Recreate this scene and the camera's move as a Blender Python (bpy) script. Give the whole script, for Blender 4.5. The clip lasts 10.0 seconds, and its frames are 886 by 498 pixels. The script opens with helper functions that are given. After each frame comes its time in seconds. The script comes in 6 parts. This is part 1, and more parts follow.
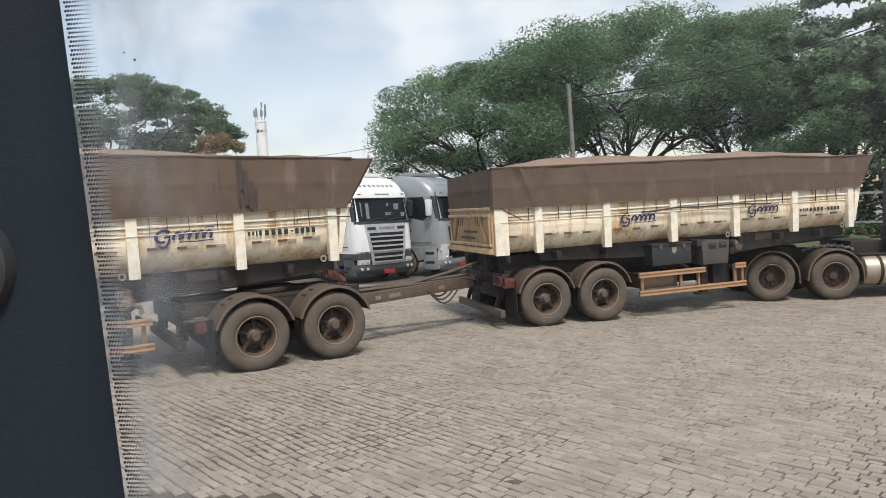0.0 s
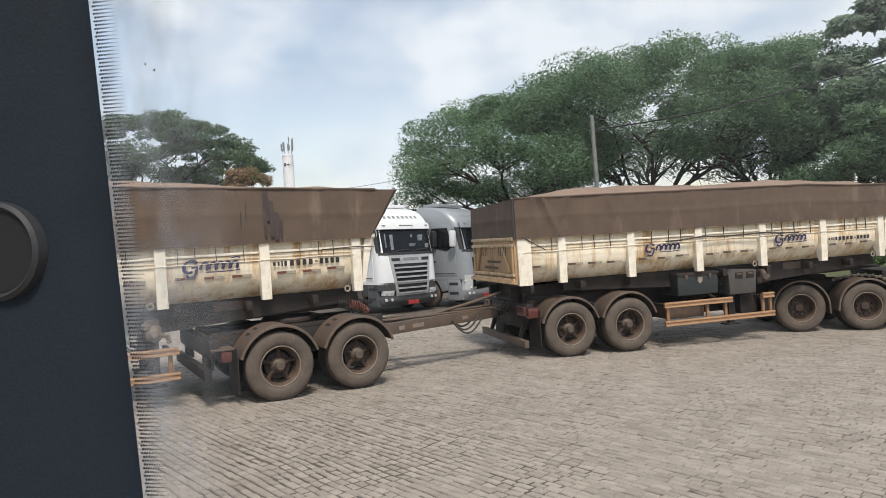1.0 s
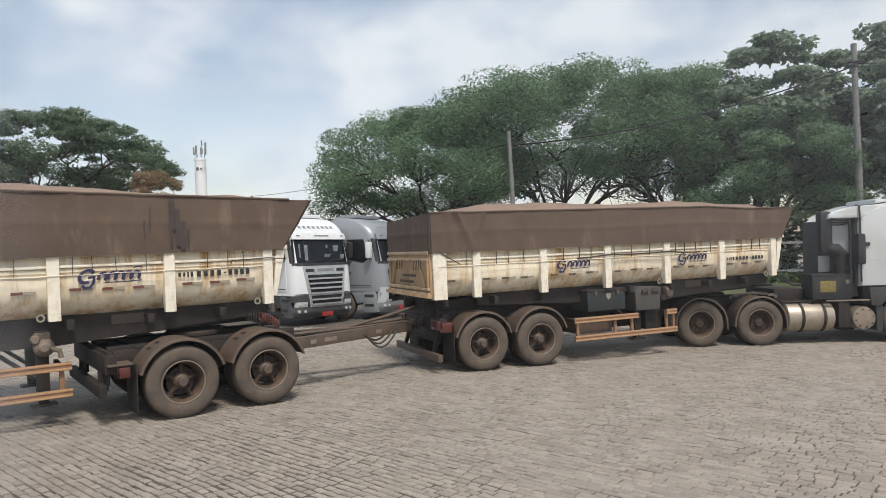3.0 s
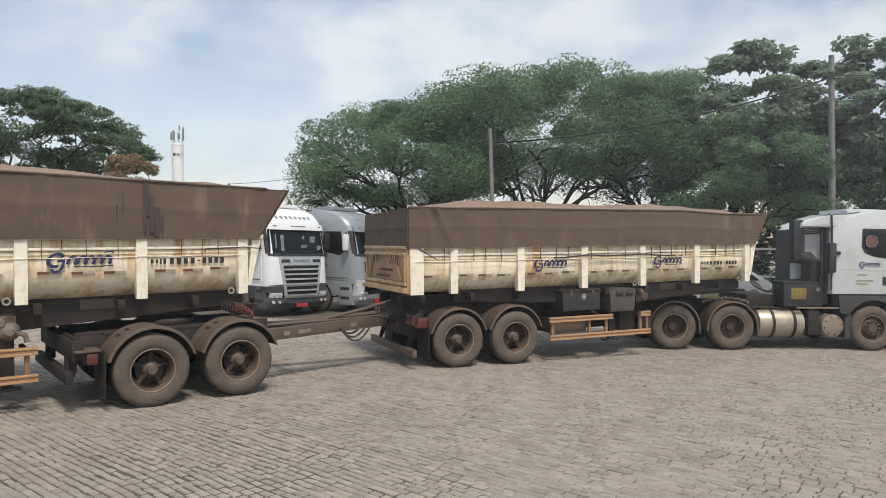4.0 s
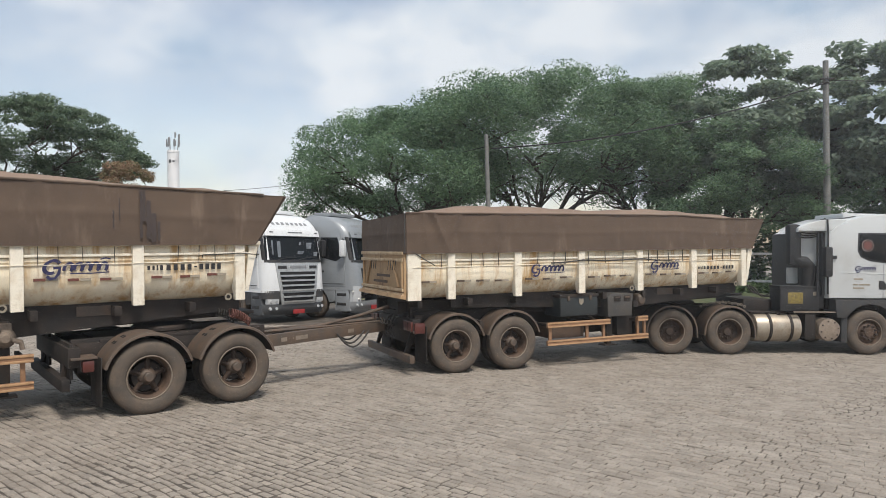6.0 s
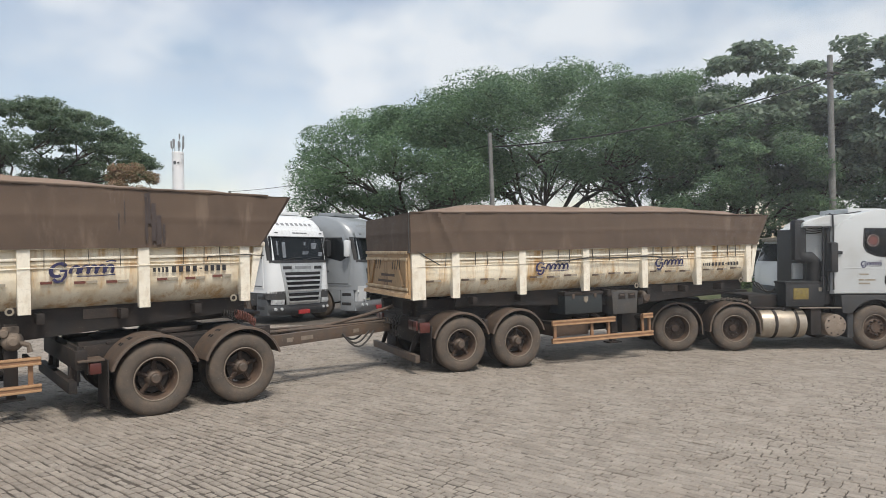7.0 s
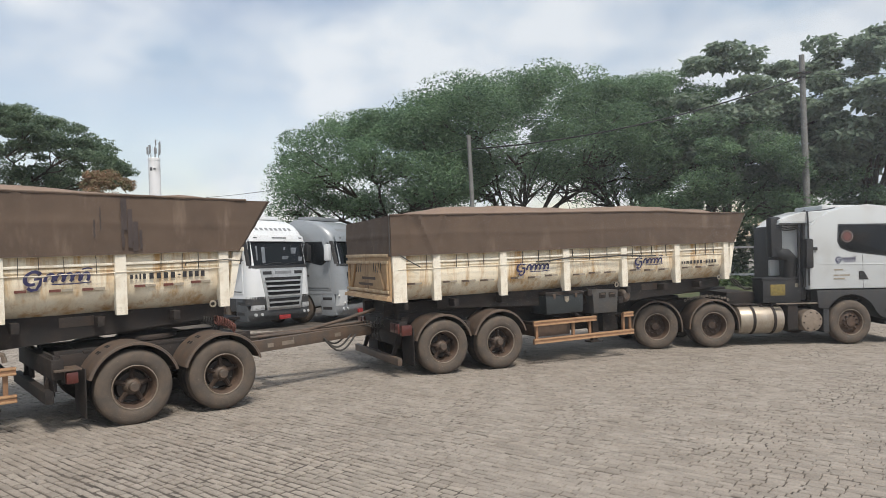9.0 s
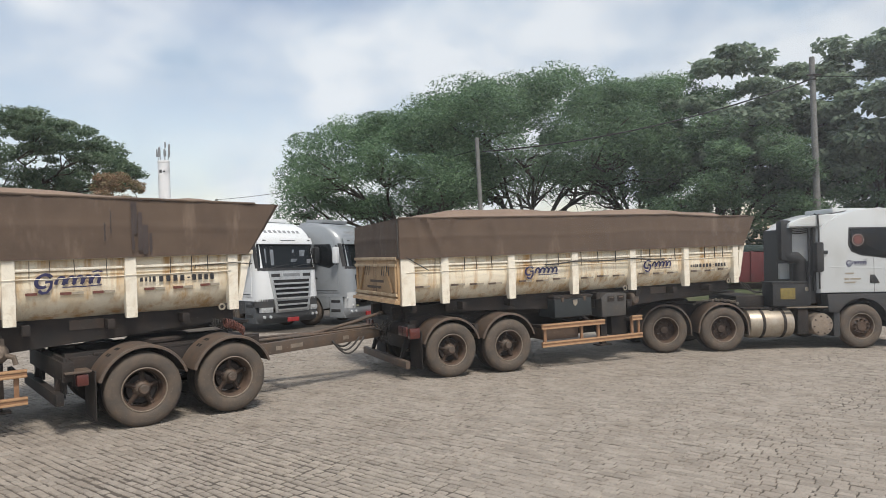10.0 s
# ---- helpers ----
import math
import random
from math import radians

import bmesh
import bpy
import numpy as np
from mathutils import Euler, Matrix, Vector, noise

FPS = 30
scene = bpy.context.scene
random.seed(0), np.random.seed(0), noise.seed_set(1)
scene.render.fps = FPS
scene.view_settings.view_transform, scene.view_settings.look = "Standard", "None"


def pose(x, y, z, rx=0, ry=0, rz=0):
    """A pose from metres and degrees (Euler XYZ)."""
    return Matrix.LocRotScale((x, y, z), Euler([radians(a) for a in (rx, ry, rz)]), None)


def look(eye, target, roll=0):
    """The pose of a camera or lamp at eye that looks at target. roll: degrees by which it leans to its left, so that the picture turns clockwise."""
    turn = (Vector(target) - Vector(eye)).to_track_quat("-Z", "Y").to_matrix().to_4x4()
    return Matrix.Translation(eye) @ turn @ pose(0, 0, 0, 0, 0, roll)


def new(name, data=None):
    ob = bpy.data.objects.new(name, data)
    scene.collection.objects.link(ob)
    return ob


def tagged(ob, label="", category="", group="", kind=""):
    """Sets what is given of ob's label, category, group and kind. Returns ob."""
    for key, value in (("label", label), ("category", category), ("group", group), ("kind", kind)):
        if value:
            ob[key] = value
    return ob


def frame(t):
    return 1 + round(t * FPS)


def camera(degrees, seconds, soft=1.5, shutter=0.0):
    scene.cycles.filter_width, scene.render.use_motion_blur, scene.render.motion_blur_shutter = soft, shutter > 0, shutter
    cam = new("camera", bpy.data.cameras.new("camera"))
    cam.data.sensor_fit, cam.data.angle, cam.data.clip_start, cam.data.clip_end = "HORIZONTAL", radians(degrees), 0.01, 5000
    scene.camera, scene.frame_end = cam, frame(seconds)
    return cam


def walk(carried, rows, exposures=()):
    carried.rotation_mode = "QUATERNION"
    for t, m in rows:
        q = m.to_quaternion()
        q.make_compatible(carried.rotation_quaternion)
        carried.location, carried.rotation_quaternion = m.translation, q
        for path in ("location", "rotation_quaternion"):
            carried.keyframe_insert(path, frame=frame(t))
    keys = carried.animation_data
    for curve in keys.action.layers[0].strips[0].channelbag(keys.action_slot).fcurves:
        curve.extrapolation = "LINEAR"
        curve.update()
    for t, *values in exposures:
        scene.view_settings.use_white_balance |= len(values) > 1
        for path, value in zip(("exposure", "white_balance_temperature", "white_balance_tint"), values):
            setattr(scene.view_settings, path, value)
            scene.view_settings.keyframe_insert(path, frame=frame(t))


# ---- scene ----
cam = camera(65.04, 10.0, 0.8)
PATH = [
    (0, -0.042, -0.066, 2.251, 86.883, 2.089, 7.480),
    (0.3, -0.060, -0.037, 2.244, 86.647, 2.001, 7.347),
    (0.5, -0.028, -0.090, 2.261, 86.527, 1.833, 6.795),
    (0.7, -0.068, -0.027, 2.279, 87.584, 2.527, 7.139),
    (1, -0.007, -0.110, 2.220, 89.579, 2.321, 9.520),
    (1.2, -0.026, -0.081, 2.216, 87.505, 1.938, 9.451),
    (1.5, -0.029, -0.057, 2.248, 87.864, 1.047, 4.290),
    (1.7, -0.073, 0.018, 2.226, 87.072, 0.443, 3.630),
    (2, -0.006, -0.021, 2.284, 87.958, -0.619, 8.567),
    (2.2, 0.106, -0.009, 2.275, 89.988, 2.146, 7.968),
    (2.5, 0.031, -0.011, 2.271, 90.416, 1.374, 4.034),
    (2.7, 0.028, -0.061, 2.278, 90.308, 1.246, 3.264),
    (3.8, -0.008, 0.056, 2.237, 90.168, -0.369, 0.874),
    (4, 0.012, 0.003, 2.278, 89.842, -0.751, 0.840),
    (4.5, 0.009, -0.005, 2.279, 89.970, -0.620, 1.153),
    (5, 0.011, -0.003, 2.274, 90.242, -0.786, 1.038),
    (5.5, 0.003, -0.003, 2.279, 90.320, -0.760, 0.613),
    (6.8, -0.017, 0.047, 2.251, 90.347, -0.131, 0.868),
    (7, 0.006, -0.007, 2.278, 90.229, 0.001, 0.935),
    (7.5, 0.011, -0.005, 2.280, 90.451, 0.236, 0.425),
    (8, 0.004, -0.000, 2.273, 90.716, 0.207, 0.959),
    (8.5, 0.013, -0.001, 2.279, 90.421, 0.747, -0.039),
    (9, 0.006, 0.003, 2.265, 90.446, 0.911, -0.652),
    (9.5, 0.012, -0.002, 2.271, 90.481, 1.081, -1.056),
    (10, -0.000, -0.000, 2.281, 90.644, 0.828, 0.000),
]
walk(cam, [(t, pose(x, y, z, rx, ry, rz)) for t, x, y, z, rx, ry, rz in PATH], [(0.0, 0.09), (1.6, 0.09), (2.6, 0.0), (10.0, 0.0)])

# ---- world and sun ----
world = bpy.data.worlds.new("world")
scene.world = world
world.use_nodes = True
wn, wl = world.node_tree.nodes, world.node_tree.links
wn.clear()
w_out = wn.new("ShaderNodeOutputWorld")
w_bg = wn.new("ShaderNodeBackground")
sky = wn.new("ShaderNodeTexSky")
sky.sky_type, sky.sun_disc = "NISHITA", False
SUN_EL, SUN_ROT = radians(59), radians(158)
sky.sun_elevation, sky.sun_rotation = SUN_EL, SUN_ROT
sky.air_density, sky.dust_density = 1.0, 2.0
w_co = wn.new("ShaderNodeTexCoord")
w_map = wn.new("ShaderNodeMapping")
w_map.inputs["Scale"].default_value = (-1.0, 1.0, 1.7)
w_map.inputs["Location"].default_value = (2.1, 0.7, 0.4)
w_n1 = wn.new("ShaderNodeTexNoise")
w_n1.inputs["Scale"].default_value, w_n1.inputs["Detail"].default_value = 3.3, 8
w_n1.inputs["Roughness"].default_value, w_n1.inputs["Distortion"].default_value = 0.5, 0.25
w_r1 = wn.new("ShaderNodeValToRGB")
w_r1.color_ramp.elements[0].position, w_r1.color_ramp.elements[1].position = 0.34, 0.56
w_n2 = wn.new("ShaderNodeTexNoise")
w_n2.inputs["Scale"].default_value, w_n2.inputs["Detail"].default_value = 4.6, 8
w_r2 = wn.new("ShaderNodeValToRGB")
w_r2.color_ramp.elements[0].color = (3.45, 4.3, 5.35, 1)
w_r2.color_ramp.elements[1].color = (5.85, 6.2, 6.6, 1)
w_r2.color_ramp.elements[0].position, w_r2.color_ramp.elements[1].position = 0.42, 0.60
w_sky = wn.new("ShaderNodeMix")
w_sky.data_type, w_sky.blend_type = "RGBA", "MIX"
w_gain = wn.new("ShaderNodeMix")
w_gain.data_type, w_gain.blend_type = "RGBA", "MULTIPLY"
w_gain.inputs["Factor"].default_value = 1.0
w_gain.inputs["B"].default_value = (1.75, 1.45, 1.22, 1)
wl.new(w_co.outputs["Generated"], w_map.inputs["Vector"])
wl.new(w_map.outputs["Vector"], w_n1.inputs["Vector"])
wl.new(w_map.outputs["Vector"], w_n2.inputs["Vector"])
wl.new(w_n1.outputs["Fac"], w_r1.inputs["Fac"])
wl.new(w_n2.outputs["Fac"], w_r2.inputs["Fac"])
wl.new(sky.outputs["Color"], w_gain.inputs["A"])
wl.new(w_gain.outputs["Result"], w_sky.inputs["A"])
wl.new(w_r2.outputs["Color"], w_sky.inputs["B"])
wl.new(w_r1.outputs["Color"], w_sky.inputs["Factor"])
wl.new(w_sky.outputs["Result"], w_bg.inputs["Color"])
w_bg.inputs["Strength"].default_value = 0.14
wl.new(w_bg.outputs["Background"], w_out.inputs["Surface"])

sun = new("sun", bpy.data.lights.new("sun", "SUN"))
sun.data.energy, sun.data.angle, sun.data.color = 3.3, radians(12), (1.0, 0.945, 0.86)
sun.matrix_world = look((0, 0, 40), Vector((0, 0, 40)) - Vector((math.sin(SUN_ROT) * math.cos(SUN_EL), math.cos(SUN_ROT) * math.cos(SUN_EL), math.sin(SUN_EL))))
scene.view_settings.exposure = 0.0


# ---- materials ----
def material(name, color, rough=0.6, metal=0.0, dark=None, scale=6.0, fine=60.0, bump=0.15, spots=0.5, emit=0.0, coat=0.0, island=0.0, obj=0.0, streak=(1, 1, 1), grit=0.25, runs=None, runs_at=0.58, runs_scale=(5.0, 5.0, 0.5)):
    """Procedural surface: a base colour, a second one in stains at a coarse scale, fine grain in tone and relief."""
    m = bpy.data.materials.new(name)
    m.use_nodes = True
    n, k = m.node_tree.nodes, m.node_tree.links
    b = n["Principled BSDF"]
    co = n.new("ShaderNodeTexCoord")
    mp = n.new("ShaderNodeMapping")
    mp.inputs["Scale"].default_value = streak
    k.new(co.outputs["Object"], mp.inputs["Vector"])
    big, small = n.new("ShaderNodeTexNoise"), n.new("ShaderNodeTexNoise")
    big.inputs["Scale"].default_value, big.inputs["Detail"].default_value, big.inputs["Roughness"].default_value = scale, 6, 0.65
    small.inputs["Scale"].default_value, small.inputs["Detail"].default_value = fine, 4
    k.new(mp.outputs["Vector"], big.inputs["Vector"])
    k.new(co.outputs["Object"], small.inputs["Vector"])
    ramp = n.new("ShaderNodeValToRGB")
    ramp.color_ramp.elements[0].position, ramp.color_ramp.elements[1].position = 0.62 - 0.3 * spots, 0.78
    k.new(big.outputs["Fac"], ramp.inputs["Fac"])
    mix = n.new("ShaderNodeMix")
    mix.data_type = "RGBA"
    dark = dark or tuple(0.6 * c for c in color)
    mix.inputs["A"].default_value, mix.inputs["B"].default_value = (*color, 1), (*dark, 1)
    k.new(ramp.outputs["Color"], mix.inputs["Factor"])
    tint = mix.outputs["Result"]
    if runs:
        mp2, dn, dr, dm = n.new("ShaderNodeMapping"), n.new("ShaderNodeTexNoise"), n.new("ShaderNodeValToRGB"), n.new("ShaderNodeMix")
        mp2.inputs["Scale"].default_value, mp2.inputs["Location"].default_value = runs_scale, (3.1, 1.7, 0.6)
        dn.inputs["Scale"].default_value, dn.inputs["Detail"].default_value, dn.inputs["Roughness"].default_value = 1.0, 7, 0.68
        dr.color_ramp.elements[0].position, dr.color_ramp.elements[1].position = runs_at, runs_at + 0.17
        dm.data_type = "RGBA"
        dm.inputs["B"].default_value = (*runs, 1)
        k.new(co.outputs["Object"], mp2.inputs["Vector"])
        k.new(mp2.outputs["Vector"], dn.inputs["Vector"])
        k.new(dn.outputs["Fac"], dr.inputs["Fac"])
        k.new(dr.outputs["Color"], dm.inputs["Factor"])
        k.new(tint, dm.inputs["A"])
        tint = dm.outputs["Result"]
    grain = n.new("ShaderNodeMix")
    grain.data_type, grain.blend_type = "RGBA", "MULTIPLY"
    g_map = n.new("ShaderNodeMapRange")
    g_map.inputs["To Min"].default_value, g_map.inputs["To Max"].default_value = 1 - 1.1 * grit, 1 + 0.9 * grit
    k.new(small.outputs["Fac"], g_map.inputs["Value"])
    grain.inputs["Factor"].default_value = 1.0
    k.new(tint, grain.inputs["A"])
    k.new(g_map.outputs["Result"], grain.inputs["B"])
    last = grain.outputs["Result"]
    for amount, node, socket in ((island, "ShaderNodeNewGeometry", "Random Per Island"), (obj, "ShaderNodeObjectInfo", "Random")):
        if amount:
            src = n.new(node)
            r = n.new("ShaderNodeMapRange")
            r.inputs["To Min"].default_value, r.inputs["To Max"].default_value = 1 - amount, 1 + amount
            k.new(src.outputs[socket], r.inputs["Value"])
            v = n.new("ShaderNodeMix")
            v.data_type, v.blend_type = "RGBA", "MULTIPLY"
            v.inputs["Factor"].default_value = 1.0
            k.new(last, v.inputs["A"])
            k.new(r.outputs["Result"], v.inputs["B"])
            last = v.outputs["Result"]
    k.new(last, b.inputs["Base Color"])
    b.inputs["Roughness"].default_value, b.inputs["Metallic"].default_value = rough, metal
    b.inputs["Coat Weight"].default_value = coat
    if bump:
        bp = n.new("ShaderNodeBump")
        bp.inputs["Strength"].default_value, bp.inputs["Distance"].default_value = bump, 0.01
        k.new(small.outputs["Fac"], bp.inputs["Height"])
        k.new(bp.outputs["Normal"], b.inputs["Normal"])
    return m


def glass(name, color, rough=0.05, mixin=0.35):
    m = bpy.data.materials.new(name)
    m.use_nodes = True
    b = m.node_tree.nodes["Principled BSDF"]
    b.inputs["Base Color"].default_value, b.inputs["Roughness"].default_value = (*color, 1), rough
    b.inputs["Transmission Weight"].default_value, b.inputs["IOR"].default_value = mixin, 1.3
    return m


CREAM = material("dusty_cream_paint", (0.82, 0.74, 0.58), 0.5, grit=0.09, dark=(0.56, 0.41, 0.22), scale=1.6, fine=35, spots=0.45, bump=0.06, streak=(1, 1, 0.6), runs=(0.52, 0.32, 0.13), runs_at=0.48)
CREAM_POST = material("cream_post_paint", (0.80, 0.745, 0.625), 0.55, grit=0.09, dark=(0.45, 0.33, 0.19), scale=3, fine=40, spots=0.45, bump=0.05, runs=(0.34, 0.21, 0.10), runs_at=0.60, runs_scale=(9, 9, 1.2))
TAN = material("dusty_tan_tailgate_paint", (0.43, 0.29, 0.155), 0.7, dark=(0.26, 0.15, 0.075), scale=3, fine=40, spots=0.8, bump=0.1, runs=(0.15, 0.09, 0.05), runs_at=0.56)
TAN_RAIL = material("worn_cream_tailgate_rail", (0.56, 0.43, 0.27), 0.65, dark=(0.30, 0.17, 0.085), scale=5, fine=40, spots=0.7, bump=0.1)
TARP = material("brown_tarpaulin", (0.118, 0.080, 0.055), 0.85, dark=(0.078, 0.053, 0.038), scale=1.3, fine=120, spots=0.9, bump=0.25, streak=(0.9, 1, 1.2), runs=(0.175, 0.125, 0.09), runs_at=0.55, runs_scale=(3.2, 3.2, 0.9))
# top sheet, a paler brown than the skirt
TARP_TOP = material("paler_tarpaulin_top", (0.22, 0.155, 0.112), 0.9, dark=(0.16, 0.11, 0.08), scale=1.5, fine=120, spots=0.7, bump=0.25)
TARP_PATCH = material("dark_oil_stained_tarpaulin", (0.062, 0.046, 0.042), 0.8, scale=5, fine=120, bump=0.3)
CHASSIS = material("dusty_black_chassis", (0.013, 0.011, 0.010), 0.75, dark=(0.042, 0.027, 0.019), scale=3, fine=50, spots=0.8, bump=0.15)
FENDER = material("dusty_grey_fender", (0.082, 0.064, 0.051), 0.6, dark=(0.140, 0.086, 0.053), scale=4, fine=60, spots=0.7, bump=0.1)
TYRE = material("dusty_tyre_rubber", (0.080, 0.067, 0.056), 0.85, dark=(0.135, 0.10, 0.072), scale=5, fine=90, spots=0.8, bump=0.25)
INNER_TYRE = material("dark_inner_tyre_rubber", (0.035, 0.032, 0.03), 0.9, dark=(0.08, 0.065, 0.05), scale=8, fine=90, spots=0.6, bump=0.4)
RIM = material("rusty_wheel_steel", (0.10, 0.064, 0.043), 0.7, dark=(0.05, 0.034, 0.026), scale=7, fine=60, spots=0.7, bump=0.15)
# rim steel toned darker, with the shade of the wheel recess in its colour
SPOKE = material("shade_darkened_wheel_steel", (0.045, 0.030, 0.022), 0.8, dark=(0.085, 0.055, 0.038), scale=9, fine=60, spots=0.5, bump=0.2)
RIM_LIP = material("pale_rim_lip", (0.23, 0.19, 0.15), 0.55, dark=(0.13, 0.10, 0.07), scale=9, fine=60, spots=0.6, bump=0.1)
ORANGE = material("faded_orange_guard_paint", (0.31, 0.175, 0.095), 0.6, dark=(0.22, 0.12, 0.065), scale=7, fine=60, spots=0.7, bump=0.08)
ORANGE_LIGHT = material("pale_orange_guard_edge", (0.44, 0.265, 0.14), 0.6, scale=7, fine=60, bump=0.08)
GEARBOX = material("dusty_gearbox_iron", (0.19, 0.15, 0.115), 0.8, dark=(0.09, 0.07, 0.055), scale=9, bump=0.2)
ROPE = material("dark_rope", (0.06, 0.055, 0.05), 0.9, bump=0.4, fine=200)
RED_TAPE = material("red_reflective_tape", (0.14, 0.048, 0.034), 0.4, scale=9, bump=0.03)
WHITE_TAPE = material("grey_reflective_tape", (0.33, 0.29, 0.225), 0.4, scale=9, bump=0.03)
DARK_TAPE = material("dark_reflective_tape", (0.10, 0.07, 0.05), 0.4, scale=9, bump=0.03)
BLUE = material("dark_blue_lettering_paint", (0.028, 0.026, 0.085), 0.5, scale=9, bump=0.03, spots=0.2)
INK = material("black_lettering_paint", (0.03, 0.028, 0.03), 0.5, scale=9, bump=0.03, spots=0.2)
LAMP_RED = material("red_lamp_lens", (0.095, 0.022, 0.016), 0.3, scale=9, bump=0.03, coat=0.4)
WHITE = material("white_truck_paint", (0.68, 0.70, 0.71), 0.3, dark=(0.62, 0.62, 0.6), scale=2, fine=30, spots=0.4, bump=0.0, coat=0.5, grit=0.03)
CAB_WHITE = material("dusty_white_cab_paint", (0.56, 0.585, 0.59), 0.35, dark=(0.45, 0.45, 0.43), scale=1.6, fine=30, spots=0.5, bump=0.0, coat=0.3, grit=0.03)
SILVER = material("silver_truck_paint", (0.27, 0.29, 0.305), 0.38, 0.2, dark=(0.22, 0.235, 0.245), scale=2, fine=30, spots=0.4, bump=0.0, coat=0.5, grit=0.03)
GRILLE_BLACK = material("black_grille_mesh", (0.008, 0.008, 0.009), 0.8, scale=9, bump=0.1)
GREY_PLASTIC = material("grey_cab_plastic", (0.075, 0.08, 0.085), 0.6, scale=4, bump=0.05)
ARCH_PLASTIC = material("dusty_arch_plastic", (0.042, 0.043, 0.045), 0.65, dark=(0.06, 0.052, 0.045), scale=4, bump=0.05)
DARK_PLASTIC = material("dark_cab_plastic", (0.018, 0.019, 0.021), 0.6, dark=(0.045, 0.04, 0.036), scale=4, bump=0.08)
CHROME = material("brushed_grille_metal", (0.50, 0.51, 0.51), 0.35, 0.5, scale=4, bump=0.02)
TANK = material("dusty_aluminium_tank", (0.42, 0.37, 0.30), 0.42, 0.5, dark=(0.26, 0.20, 0.14), scale=3, fine=40, spots=0.6, bump=0.05)
GLASS = glass("dark_cab_glass", (0.012, 0.014, 0.016))
LAMP_GLASS = glass("clear_lamp_glass", (0.55, 0.57, 0.58), 0.12, 0.2)
CONCRETE = material("weathered_concrete", (0.19, 0.19, 0.18), 0.85, scale=3, bump=0.2)


# ---- mesh helpers ----
def finish(bm, smooth=True):
    bmesh.ops.recalc_face_normals(bm, faces=bm.faces)
    if smooth:
        for f in bm.faces:
            f.smooth = True
        for e in bm.edges:
            if len(e.link_faces) == 2 and e.calc_face_angle(0) > 0.6:
                e.smooth = False


def part(name, bm, mat, parent=None, label="", smooth=True, m=None):
    """Links bm as ONE mesh object, under a thing or a part."""
    finish(bm, smooth)
    me = bpy.data.meshes.new(name)
    bm.to_mesh(me)
    bm.free()
    for one in (mat if isinstance(mat, (list, tuple)) else [mat]):
        me.materials.append(one)
    ob = new(name, me)
    if parent is not None:
        ob.parent = parent
    if m is not None:
        ob.matrix_basis = m
    if label:
        ob["label"] = label
    return ob


def share(name, ob, parent, m):
    """Another object on ob's mesh."""
    o = new(name, ob.data)
    o.parent, o.matrix_basis = parent, m
    return o


def thing(name, m, label, category, group=""):
    ob = new(name)
    ob.matrix_basis = m
    return tagged(ob, label, category, group)


def add_box(bm, x0, x1, y0, y1, z0, z1, bevel=0.0, m=None):
    r = bmesh.ops.create_cube(bm, size=1)
    vs = r["verts"]
    for v in vs:
        v.co = Vector(((x0 + x1) / 2 + v.co.x * (x1 - x0), (y0 + y1) / 2 + v.co.y * (y1 - y0), (z0 + z1) / 2 + v.co.z * (z1 - z0)))
    if bevel:
        es = list({e for v in vs for e in v.link_edges})
        g = bmesh.ops.bevel(bm, geom=es, offset=bevel, segments=2, affect="EDGES", profile=0.6)
        vs = list({v for f in g["faces"] for v in f.verts} | {v for v in vs if v.is_valid})
    if m is not None:
        bmesh.ops.transform(bm, matrix=m, verts=vs)
    return vs


def a_box(x0, x1, y0, y1, z0, z1, bevel=0.0, m=None):
    bm = bmesh.new()
    add_box(bm, x0, x1, y0, y1, z0, z1, bevel, m)
    return bm


def add_extrude(bm, profile, axis, a, b, bevel=0.0):
    """A closed profile of (u, v) swept from a to b along axis: x: (y, z), y: (x, z), z: (x, y)."""
    def at(u, v, w):
        return {"x": (w, u, v), "y": (u, w, v), "z": (u, v, w)}[axis]
    lo = [bm.verts.new(at(u, v, a)) for u, v in profile]
    hi = [bm.verts.new(at(u, v, b)) for u, v in profile]
    n = len(profile)
    for i in range(n):
        bm.faces.new((lo[i], lo[(i + 1) % n], hi[(i + 1) % n], hi[i]))
    bm.faces.new(lo)
    bm.faces.new(hi[::-1])
    if bevel:
        es = [bm.edges.get((lo[i], lo[(i + 1) % n])) for i in range(n)] + [bm.edges.get((hi[i], hi[(i + 1) % n])) for i in range(n)]
        bmesh.ops.bevel(bm, geom=es, offset=bevel, segments=2, affect="EDGES", profile=0.6)


def an_extrude(profile, axis, a, b, bevel=0.0):
    bm = bmesh.new()
    add_extrude(bm, profile, axis, a, b, bevel)
    return bm


def add_tube(bm, pts, r, n=8, r2=None):
    """A round bar along a row of points, from radius r to r2."""
    pts = [Vector(p) for p in pts]
    r2 = r if r2 is None else r2
    rings = []
    side = None
    for i, p in enumerate(pts):
        d = (pts[min(i + 1, len(pts) - 1)] - pts[max(i - 1, 0)]).normalized()
        if side is None:
            side = d.orthogonal().normalized()
        side = (side - d * side.dot(d)).normalized()
        up = d.cross(side)
        rad = r + (r2 - r) * i / max(1, len(pts) - 1)
        rings.append([bm.verts.new(p + (side * math.cos(2 * math.pi * j / n) + up * math.sin(2 * math.pi * j / n)) * rad) for j in range(n)])
    for a, b in zip(rings, rings[1:]):
        for j in range(n):
            bm.faces.new((a[j], a[(j + 1) % n], b[(j + 1) % n], b[j]))
    bm.faces.new(rings[0][::-1])
    bm.faces.new(rings[-1])


